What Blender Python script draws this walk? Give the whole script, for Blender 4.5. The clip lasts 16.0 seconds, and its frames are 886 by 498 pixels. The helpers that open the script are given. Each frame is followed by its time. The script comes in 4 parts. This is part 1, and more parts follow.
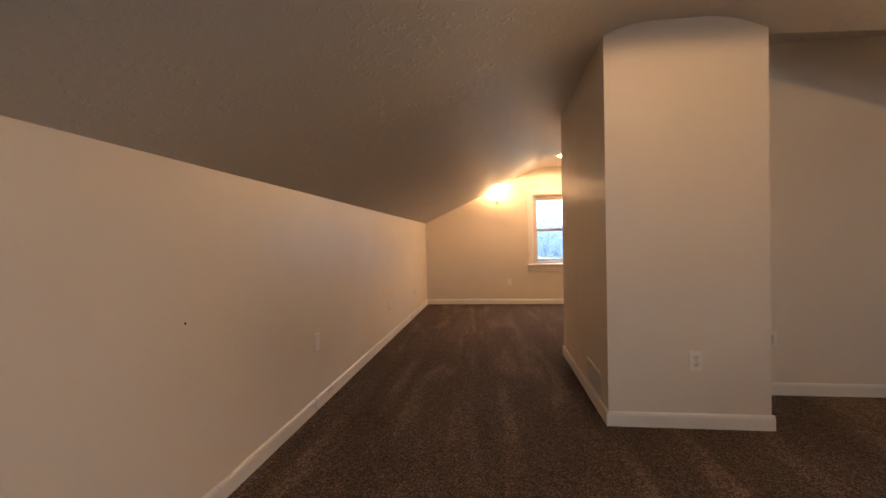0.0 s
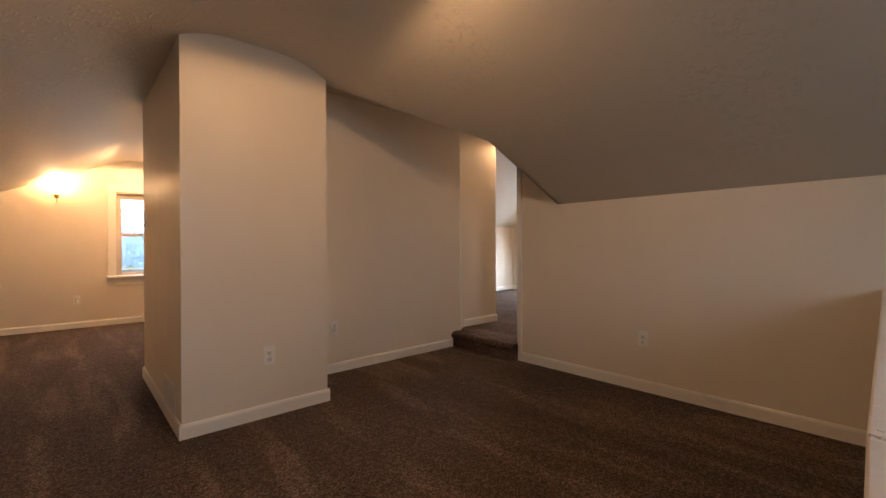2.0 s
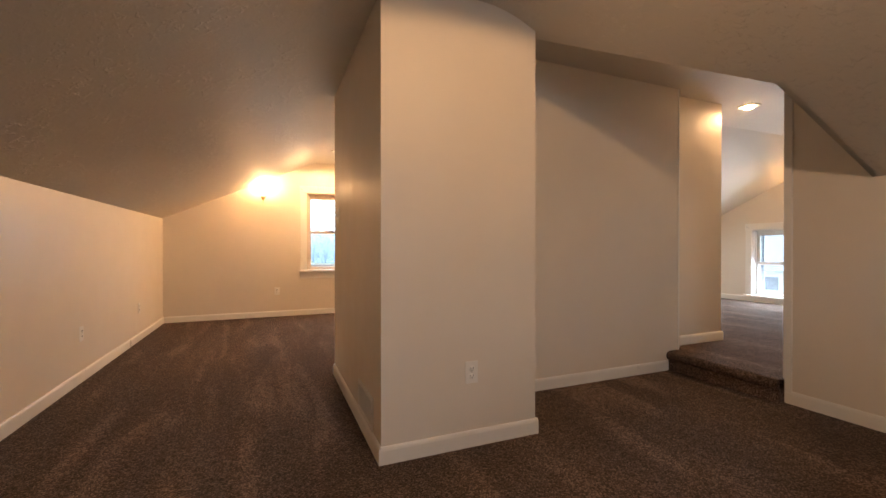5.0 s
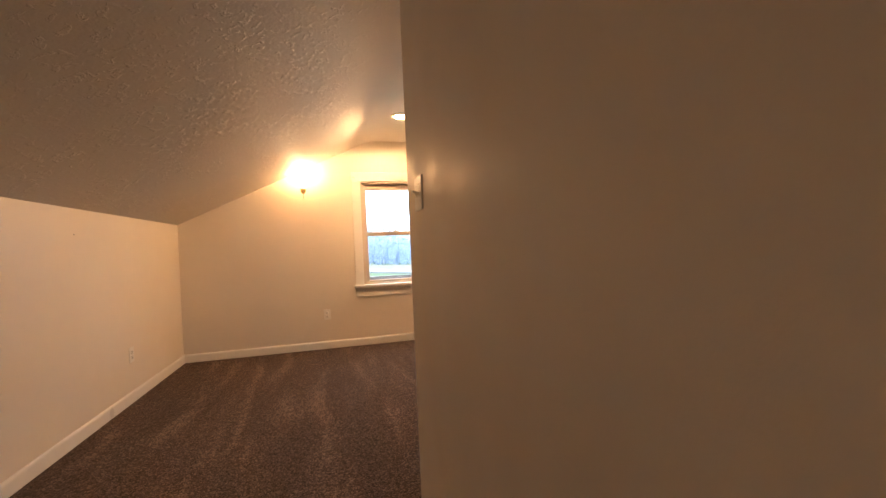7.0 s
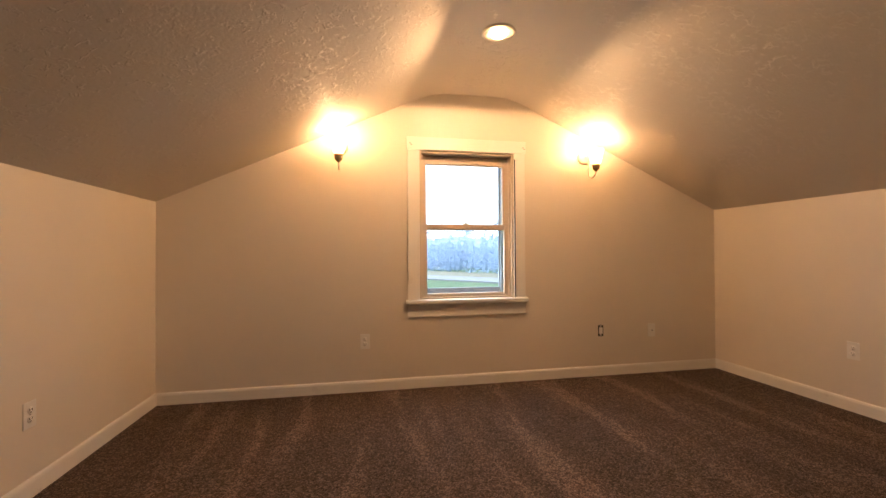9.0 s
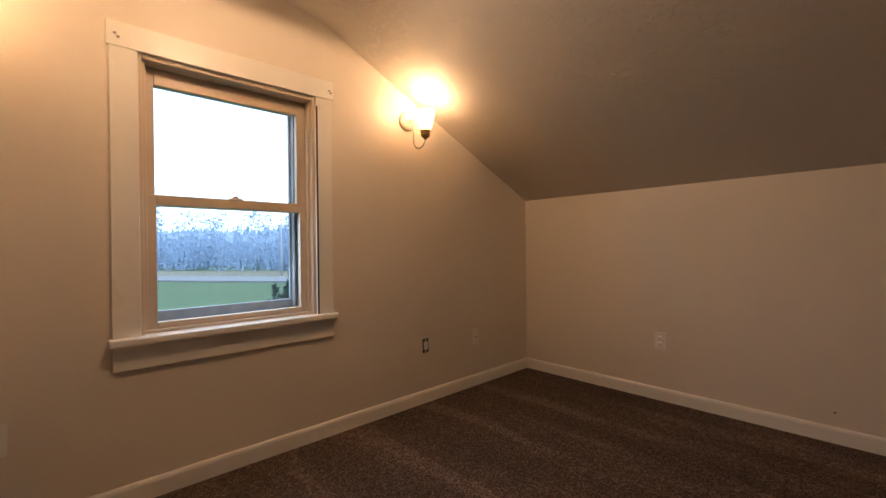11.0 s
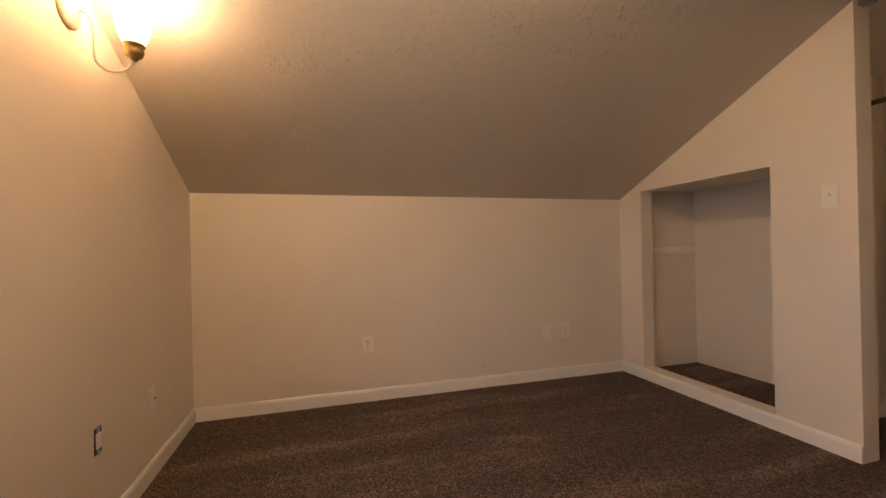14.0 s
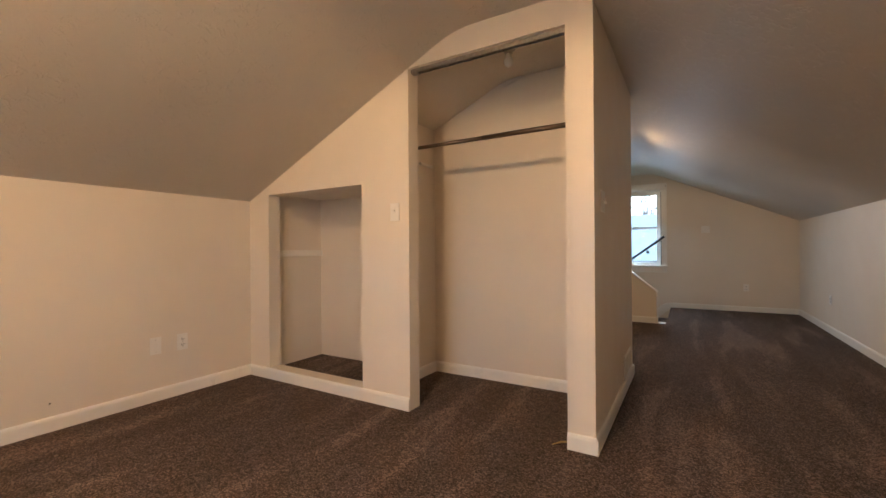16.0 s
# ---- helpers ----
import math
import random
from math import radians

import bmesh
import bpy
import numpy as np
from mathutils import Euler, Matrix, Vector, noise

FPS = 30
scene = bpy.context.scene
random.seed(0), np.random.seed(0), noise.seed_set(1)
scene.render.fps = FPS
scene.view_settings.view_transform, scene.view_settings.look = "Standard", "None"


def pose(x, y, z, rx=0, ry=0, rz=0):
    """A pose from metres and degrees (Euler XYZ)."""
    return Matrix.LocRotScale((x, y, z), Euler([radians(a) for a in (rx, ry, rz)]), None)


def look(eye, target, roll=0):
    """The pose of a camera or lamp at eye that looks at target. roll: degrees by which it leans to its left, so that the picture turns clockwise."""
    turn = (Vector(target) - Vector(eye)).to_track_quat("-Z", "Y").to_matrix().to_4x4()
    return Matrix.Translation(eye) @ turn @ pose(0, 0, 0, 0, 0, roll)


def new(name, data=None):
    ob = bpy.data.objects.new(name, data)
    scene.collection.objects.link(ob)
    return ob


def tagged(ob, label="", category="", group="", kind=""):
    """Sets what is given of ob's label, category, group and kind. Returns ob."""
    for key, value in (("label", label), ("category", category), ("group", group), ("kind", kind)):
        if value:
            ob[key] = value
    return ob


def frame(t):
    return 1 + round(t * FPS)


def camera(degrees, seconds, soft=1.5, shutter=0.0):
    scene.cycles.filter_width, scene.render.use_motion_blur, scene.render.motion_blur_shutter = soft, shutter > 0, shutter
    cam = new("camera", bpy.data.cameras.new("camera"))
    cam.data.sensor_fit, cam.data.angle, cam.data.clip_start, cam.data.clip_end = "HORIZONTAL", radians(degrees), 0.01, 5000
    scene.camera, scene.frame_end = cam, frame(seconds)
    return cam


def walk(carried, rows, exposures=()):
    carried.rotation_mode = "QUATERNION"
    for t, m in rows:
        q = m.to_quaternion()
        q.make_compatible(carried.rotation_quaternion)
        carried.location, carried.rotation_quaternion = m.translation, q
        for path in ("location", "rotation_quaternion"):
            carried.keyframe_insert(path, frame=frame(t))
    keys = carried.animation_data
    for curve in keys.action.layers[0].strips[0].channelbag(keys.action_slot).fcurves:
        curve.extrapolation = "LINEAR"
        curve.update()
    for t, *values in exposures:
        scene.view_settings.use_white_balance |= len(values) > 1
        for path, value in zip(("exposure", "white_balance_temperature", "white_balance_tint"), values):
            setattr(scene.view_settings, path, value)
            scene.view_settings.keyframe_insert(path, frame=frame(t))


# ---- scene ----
cam = camera(93.7, 16.0)
PATH = [
    (0, (-0.639, -2.547, 1.107), (-0.881, -0.561, 1.074), -1.2),
    (0.5, (-0.685, -2.557, 1.122), (-0.826, -0.562, 1.098), -1.1),
    (1, (-0.628, -2.605, 1.121), (-0.223, -0.647, 1.102), -0.8),
    (1.5, (-0.542, -2.645, 1.111), (0.302, -0.832, 1.097), -0.5),
    (2, (-0.448, -2.739, 1.086), (0.89, -1.253, 1.077), -0.2),
    (2.5, (-0.401, -2.794, 1.073), (1.225, -1.63, 1.064), -0.1),
    (3, (-0.41, -2.785, 1.063), (1.282, -1.719, 1.066), -0.1),
    (3.5, (-0.448, -2.721, 1.073), (1.246, -1.659, 1.074), 0.1),
    (4, (-0.598, -2.636, 1.042), (0.878, -1.287, 1.043), 0.1),
    (4.5, (-0.566, -2.4, 0.985), (0.57, -0.753, 0.971), -0.4),
    (5, (-0.475, -1.968, 1.055), (0.294, -0.122, 1.044), 0.0),
    (7.5, (-0.274, 0.293, 1.11), (0.158, 2.245, 1.108), -1.5),
    (8, (-0.372, 0.638, 1.04), (-0.039, 2.61, 1.059), -0.1),
    (8.5, (-0.455, 1.03, 1.056), (-0.082, 2.995, 1.082), -0.2),
    (9, (-0.401, 1.511, 1.064), (-0.017, 3.474, 1.086), -0.3),
    (9.5, (-0.389, 1.815, 1.007), (0.246, 3.711, 1.065), -0.2),
    (10, (-0.208, 2.04, 1.063), (0.81, 3.761, 1.093), -0.5),
    (12.5, (-0.219, 3.646, 1.017), (1.563, 4.554, 1.041), -1.0),
    (13, (-0.085, 3.893, 0.992), (1.866, 4.33, 1.004), -1.1),
    (13.5, (-0.067, 4.01, 1.058), (1.93, 4.12, 1.061), -1.1),
    (14, (-0.181, 4.0, 1.056), (1.739, 3.44, 1.062), -1.2),
    (14.5, (-0.199, 3.899, 1.078), (1.608, 3.042, 1.09), -1.2),
    (15, (-0.247, 3.803, 1.086), (1.312, 2.55, 1.076), -1.1),
    (15.5, (-0.34, 3.746, 1.045), (0.884, 2.164, 1.051), -0.7),
    (16, (-0.392, 3.734, 1.037), (0.63, 2.015, 1.04), -0.4),
]
EXPOSURES = [
    (0, 1.1, 6150, 12), (1, 1.15, 6300, 13), (2, 1.15, 6300, 13), (3, 1.38, 6000, 11), (3.7, 1.35, 6150, 12), (5, 1.45, 6300, 12), (7.5, 1.1, 6300, 13),
    (8.5, 0.95, 6200, 12), (9, 0.65, 6200, 13), (10, 0.22, 5750, 12), (12.5, -0.5, 5550, 10), (13.5, 0.35, 5400, 8), (14.5, 0.8, 5500, 8), (15.5, 1.2, 5500, 6), (16, 1.35, 5500, 5),
]
walk(cam, [(t, look(eye, target, roll)) for t, eye, target, roll in PATH], EXPOSURES)

# light settings
SKY = 0.12
CLOUD = 3.0
SKY_N, SKY_S, SKY_E = 3.5, 7.5, 19
WARM = (1.0, 0.575, 0.265)
SCONCE, CEIL_N, CEIL_S, CEIL_E = 8.5, 38, 14, 15

# ---- light ----
world = bpy.data.worlds.new("world")
scene.world = world
world.use_nodes = True
wn = world.node_tree.nodes
sky = wn.new("ShaderNodeTexSky")
sky.sky_type = "NISHITA"
sky.sun_disc = False
sky.sun_elevation, sky.sun_rotation = radians(32), radians(200)
sky.dust_density, sky.air_density = 4.0, 1.2
wn["Background"].inputs["Strength"].default_value = SKY
world.node_tree.links.new(sky.outputs["Color"], wn["Background"].inputs["Color"])
sun = new("sun", bpy.data.lights.new("sun", "SUN"))
sun.data.energy, sun.data.angle, sun.data.color = 0.8, radians(30), (1.0, 0.97, 0.93)
sun.matrix_world = look((0, 0, 30), (0 + 18, 0 + 30, 5))


def window_light(name, m, w, h, power):
    """The sky's light in a window opening."""
    ob = new(name, bpy.data.lights.new(name, "AREA"))
    ob.data.shape, ob.data.size, ob.data.size_y = "RECTANGLE", w, h
    ob.data.energy, ob.data.color = power, (0.80, 0.90, 1.0)
    ob.matrix_world = m
    return ob


def bulb_light(name, at, power, radius=0.03):
    ob = new(name, bpy.data.lights.new(name, "POINT"))
    ob.data.energy, ob.data.shadow_soft_size, ob.data.color = power, radius, WARM
    ob.location = at
    return ob


def can_light(name, at, power):
    """The light of a bulb in a shallow can, over the half space below it."""
    ob = new(name, bpy.data.lights.new(name, "SPOT"))
    ob.data.spot_size, ob.data.spot_blend, ob.data.shadow_soft_size = radians(180), 0.13, 0.026
    ob.data.energy, ob.data.color = power, WARM
    ob.location = at
    return ob


window_light("window_light_north", look((0.44, 4.835, 1.28), (0.44, 0, -1.2)), 0.66, 1.1, SKY_N)
window_light("window_light_south", look((0.45, -4.575, 1.40), (0.4, 0, -3.0)), 0.66, 1.3, SKY_S)
window_light("window_light_east", look((6.835, 1.95, 0.80), (0, 1.95, -2.5)), 0.66, 1.0, SKY_E)


# ---- materials ----
def mat(name, base, rough=0.5, metal=0.0):
    m = bpy.data.materials.new(name)
    m.use_nodes = True
    b = m.node_tree.nodes["Principled BSDF"]
    b.inputs["Base Color"].default_value = (*base, 1)
    b.inputs["Roughness"].default_value = rough
    b.inputs["Metallic"].default_value = metal
    return m, m.node_tree, b


def coords(nt):
    g = nt.nodes.new("ShaderNodeNewGeometry")
    return g.outputs["Position"]


def noise_node(nt, vec, scale, detail=4.0, rough=0.55, distort=0.0):
    n = nt.nodes.new("ShaderNodeTexNoise")
    n.inputs["Scale"].default_value, n.inputs["Detail"].default_value = scale, detail
    n.inputs["Roughness"].default_value, n.inputs["Distortion"].default_value = rough, distort
    nt.links.new(vec, n.inputs["Vector"])
    return n.outputs["Fac"]


def ramp(nt, fac, stops):
    r = nt.nodes.new("ShaderNodeValToRGB")
    while len(r.color_ramp.elements) < len(stops):
        r.color_ramp.elements.new(0.5)
    for e, (p, c) in zip(r.color_ramp.elements, stops):
        e.position, e.color = p, (*c, 1) if len(c) == 3 else c
    nt.links.new(fac, r.inputs["Fac"])
    return r.outputs["Color"]


def grey(v):
    return (v, v, v)


def maths(nt, op, a, b):
    n = nt.nodes.new("ShaderNodeMath")
    n.operation = op
    for i, v in enumerate((a, b)):
        if isinstance(v, (int, float)):
            n.inputs[i].default_value = v
        else:
            nt.links.new(v, n.inputs[i])
    return n.outputs[0]


def bump(nt, b, height, strength, dist, prev=None):
    n = nt.nodes.new("ShaderNodeBump")
    n.inputs["Strength"].default_value, n.inputs["Distance"].default_value = strength, dist
    nt.links.new(height, n.inputs["Height"])
    if prev is not None:
        nt.links.new(prev, n.inputs["Normal"])
    nt.links.new(n.outputs["Normal"], b.inputs["Normal"])
    return n.outputs["Normal"]


def paint(name, a, c, rough=0.5, fine=0.0006, wave=0.004):
    """Rolled wall paint: slight tone drift, roller stipple and uneven boards behind."""
    m, nt, b = mat(name, a, rough)
    p = coords(nt)
    nt.links.new(ramp(nt, noise_node(nt, p, 1.3, 6), [(0.35, a), (0.7, c)]), b.inputs["Base Color"])
    nt.links.new(ramp(nt, noise_node(nt, p, 5, 4), [(0.3, grey(rough - 0.07)), (0.75, grey(rough + 0.1))]), b.inputs["Roughness"])
    n = bump(nt, b, noise_node(nt, p, 220, 2), 0.35, fine)
    bump(nt, b, noise_node(nt, p, 3.2, 3), 0.5, wave, n)
    return m


M_WALL = paint("wall_paint", (0.79, 0.715, 0.61), (0.75, 0.675, 0.57), 0.42)
M_TRIM = paint("trim_paint", (0.86, 0.83, 0.77), (0.82, 0.79, 0.72), 0.33, 0.0004, 0.0012)


def ceiling_material():
    """Stomped drywall texture under satin paint."""
    m, nt, b = mat("textured_ceiling", (0.62, 0.57, 0.49), 0.58)
    b.inputs["Specular IOR Level"].default_value = 0.32
    p = coords(nt)
    nt.links.new(ramp(nt, noise_node(nt, p, 1.1, 5), [(0.3, (0.66, 0.60, 0.51)), (0.75, (0.70, 0.64, 0.55))]), b.inputs["Base Color"])
    big = noise_node(nt, p, 25, 5, 0.6, 0.5)
    ridge = ramp(nt, big, [(0.55, grey(0)), (0.62, grey(0.9)), (0.69, grey(0.65)), (1.0, grey(1))])
    patch = ramp(nt, noise_node(nt, p, 2.6, 3), [(0.42, grey(0.12)), (0.62, grey(1))])
    fine = maths(nt, "MULTIPLY", noise_node(nt, p, 60, 4, 0.6), 0.35)
    h = maths(nt, "ADD", maths(nt, "MULTIPLY", ridge, patch), fine)
    n = bump(nt, b, h, 0.6, 0.0074)
    bump(nt, b, noise_node(nt, p, 2.2, 3), 0.5, 0.008, n)
    return m


M_CEIL = ceiling_material()


def carpet_material():
    """Cut-pile carpet with speckled fibres and vacuum strokes."""
    m, nt, b = mat("carpet_pile", (0.1, 0.07, 0.05), 0.95)
    p = coords(nt)
    warp = nt.nodes.new("ShaderNodeVectorMath")
    warp.operation = "ADD"
    wob = nt.nodes.new("ShaderNodeTexNoise")
    wob.inputs["Scale"].default_value, wob.inputs["Detail"].default_value = 60, 2
    nt.links.new(p, wob.inputs["Vector"])
    soft = nt.nodes.new("ShaderNodeVectorMath")
    soft.operation = "SCALE"
    soft.inputs["Scale"].default_value = 0.012
    nt.links.new(wob.outputs["Color"], soft.inputs[0])
    nt.links.new(p, warp.inputs[0])
    nt.links.new(soft.outputs[0], warp.inputs[1])
    vo = nt.nodes.new("ShaderNodeTexVoronoi")
    vo.inputs["Scale"].default_value = 150
    nt.links.new(warp.outputs[0], vo.inputs["Vector"])
    sep = nt.nodes.new("ShaderNodeSeparateColor")
    nt.links.new(vo.outputs["Color"], sep.inputs[0])
    tone = maths(nt, "ADD", maths(nt, "MULTIPLY", sep.outputs[0], 0.7), maths(nt, "MULTIPLY", noise_node(nt, p, 26, 3, 0.6), 0.3))
    s = maths(nt, "SUBTRACT", tone, maths(nt, "MULTIPLY", vo.outputs["Distance"], 0.35))
    fibre = ramp(nt, s, [(0.10, (0.058, 0.038, 0.028)), (0.40, (0.128, 0.086, 0.064)), (0.70, (0.255, 0.178, 0.134))])
    mp = nt.nodes.new("ShaderNodeMapping")
    mp.inputs["Rotation"].default_value = (0, 0, radians(17))
    mp.inputs["Scale"].default_value = (4.2, 0.75, 1)
    nt.links.new(p, mp.inputs["Vector"])
    stroke = ramp(nt, noise_node(nt, mp.outputs["Vector"], 1.0, 3, 0.5, 0.5), [(0.38, grey(0.80)), (0.55, grey(1.0)), (0.63, grey(1.42))])
    mix = nt.nodes.new("ShaderNodeMixRGB")
    mix.blend_type, mix.inputs["Fac"].default_value = "MULTIPLY", 1.0
    nt.links.new(fibre, mix.inputs["Color1"])
    nt.links.new(stroke, mix.inputs["Color2"])
    nt.links.new(mix.outputs["Color"], b.inputs["Base Color"])
    b.inputs["Sheen Weight"].default_value = 0.04
    b.inputs["Sheen Roughness"].default_value = 0.5
    b.inputs["Specular IOR Level"].default_value = 0.15
    bump(nt, b, s, 1.0, 0.012)
    return m


M_CARPET = carpet_material()


def plain(name, base, rough=0.4, metal=0.0, scale=30, vary=0.1, depth=0.0004):
    m, nt, b = mat(name, base, rough, metal)
    p = coords(nt)
    lo = tuple(v * (1 - vary) for v in base)
    hi = tuple(min(1, v * (1 + vary)) for v in base)
    nt.links.new(ramp(nt, noise_node(nt, p, scale, 5), [(0.3, lo), (0.7, hi)]), b.inputs["Base Color"])
    bump(nt, b, noise_node(nt, p, scale * 4, 3), 0.4, depth)
    return m


M_PLATE = plain("white_plastic", (0.84, 0.81, 0.75), 0.28, 0, 12, 0.03, 0.0001)
M_DARK = plain("dark_slot", (0.02, 0.018, 0.016), 0.6)
M_BRASS = plain("aged_brass", (0.55, 0.40, 0.16), 0.3, 1.0, 40, 0.2)
M_CREAM = plain("cream_enamel", (0.75, 0.68, 0.55), 0.3)
M_STEEL = plain("dull_steel", (0.42, 0.40, 0.38), 0.38, 1.0, 60, 0.2)
M_ROD = plain("bronze_rod", (0.16, 0.12, 0.09), 0.35, 0.8, 60, 0.2)
M_BLACK = plain("black_paint", (0.015, 0.015, 0.016), 0.35)
M_STORM = plain("weathered_aluminium", (0.38, 0.41, 0.45), 0.5, 0.4, 25, 0.15)
M_VINYL = paint("sash_paint", (0.66, 0.55, 0.42), (0.58, 0.47, 0.34), 0.4, 0.0004, 0.001)
M_WHITEVINYL = plain("white_vinyl", (0.80, 0.80, 0.78), 0.35, 0, 20, 0.03)


def cap_material():
    """Thick old paint, chipped and lumpy."""
    m, nt, b = mat("chipped_paint", (0.78, 0.72, 0.66), 0.3)
    p = coords(nt)
    nt.links.new(ramp(nt, noise_node(nt, p, 6, 6), [(0.3, (0.76, 0.70, 0.64)), (0.7, (0.80, 0.75, 0.69))]), b.inputs["Base Color"])
    v = nt.nodes.new("ShaderNodeTexVoronoi")
    v.feature, v.inputs["Scale"].default_value = "DISTANCE_TO_EDGE", 22
    nt.links.new(p, v.inputs["Vector"])
    crack = ramp(nt, v.outputs["Distance"], [(0.0, grey(0)), (0.06, grey(1))])
    mask = ramp(nt, noise_node(nt, p, 5, 3), [(0.5, grey(0)), (0.6, grey(1))])
    n = bump(nt, b, maths(nt, "MULTIPLY", crack, mask), 0.35, 0.002)
    bump(nt, b, noise_node(nt, p, 28, 5, 0.6, 0.8), 0.6, 0.003, n)
    return m


M_CAP = cap_material()


def glass_material():
    m = bpy.data.materials.new("window_glass")
    m.use_nodes = True
    nt = m.node_tree
    nt.nodes.clear()
    out = nt.nodes.new("ShaderNodeOutputMaterial")
    tr, gl = nt.nodes.new("ShaderNodeBsdfTransparent"), nt.nodes.new("ShaderNodeBsdfGlossy")
    tr.inputs["Color"].default_value = (0.93, 0.96, 0.97, 1)
    gl.inputs["Roughness"].default_value = 0.02
    mix = nt.nodes.new("ShaderNodeMixShader")
    mix.inputs[0].default_value = 0.05
    nt.links.new(tr.outputs[0], mix.inputs[1])
    nt.links.new(gl.outputs[0], mix.inputs[2])
    nt.links.new(mix.outputs[0], out.inputs["Surface"])
    return m


M_GLASS = glass_material()


def glow(name, color, strength):
    m, nt, b = mat(name, (0.85, 0.8, 0.7), 0.35)
    b.inputs["Emission Color"].default_value = (*color, 1)
    b.inputs["Emission Strength"].default_value = strength
    return m


M_BULB = glow("lit_bulb", WARM, 40)
M_DIFF = glow("lit_frosted_glass", WARM, 14)


def shade_material():
    m, nt, b = mat("frosted_shade", (0.9, 0.82, 0.66), 0.4)
    b.inputs["Emission Color"].default_value = (1.0, 0.74, 0.40, 1)
    b.inputs["Emission Strength"].default_value = 2.2
    t = nt.nodes.new("ShaderNodeBsdfTranslucent")
    t.inputs["Color"].default_value = (0.95, 0.85, 0.68, 1)
    mix = nt.nodes.new("ShaderNodeMixShader")
    mix.inputs[0].default_value = 0.7
    nt.links.new(b.outputs[0], mix.inputs[1])
    nt.links.new(t.outputs[0], mix.inputs[2])
    nt.links.new(mix.outputs[0], nt.nodes["Material Output"].inputs["Surface"])
    return m


M_SHADE = shade_material()
M_BULBOFF = plain("unlit_bulb", (0.85, 0.83, 0.76), 0.3, 0, 8, 0.02)
M_GRASS = plain("lawn_grass", (0.085, 0.135, 0.055), 0.95, 0, 1.2, 0.35, 0.03)
M_DULLGRASS = plain("winter_lawn", (0.20, 0.18, 0.12), 0.95, 0, 0.9, 0.3, 0.03)
M_ROAD = plain("road_asphalt", (0.22, 0.22, 0.22), 0.8, 0, 3, 0.15, 0.01)
M_BARK = plain("grey_bark", (0.16, 0.14, 0.125), 0.9, 0, 9, 0.35, 0.01)
# Needle green, greyed and lightened to carry some of the haze.
M_NEEDLE = plain("conifer_needles", (0.10, 0.14, 0.125), 0.8, 0, 4, 0.4, 0.01)
# Mist is put into these colours: bluer woods, paler ridges; no fog is drawn.
M_HAZEWOOD = plain("haze_tinted_woods", (0.34, 0.43, 0.58), 1.0, 0, 0.15, 0.12, 0.01)
M_PALEHAZE = plain("pale_haze_tint", (0.62, 0.72, 0.84), 1.0, 0, 0.2, 0.1, 0.02)
M_FARHAZE = plain("far_haze_tint", (0.46, 0.56, 0.70), 1.0, 0, 0.2, 0.12, 0.02)
M_ROOF = plain("grey_shingle", (0.17, 0.19, 0.22), 0.85, 0, 4, 0.2, 0.01)
M_SIDING = plain("pale_siding", (0.55, 0.58, 0.60), 0.7, 0, 2, 0.06)
M_POLE = plain("weathered_pole", (0.45, 0.46, 0.47), 0.8)


M_CLOUD = bpy.data.materials.new("overcast_sky")
M_CLOUD.use_nodes = True
cn = M_CLOUD.node_tree
cn.nodes.clear()
c_out, c_em = cn.nodes.new("ShaderNodeOutputMaterial"), cn.nodes.new("ShaderNodeEmission")
c_em.inputs["Strength"].default_value = CLOUD
cn.links.new(ramp(cn, noise_node(cn, coords(cn), 0.004, 5), [(0.3, (0.68, 0.82, 1.0)), (0.7, (0.84, 0.93, 1.0))]), c_em.inputs["Color"])
cn.links.new(c_em.outputs[0], c_out.inputs["Surface"])


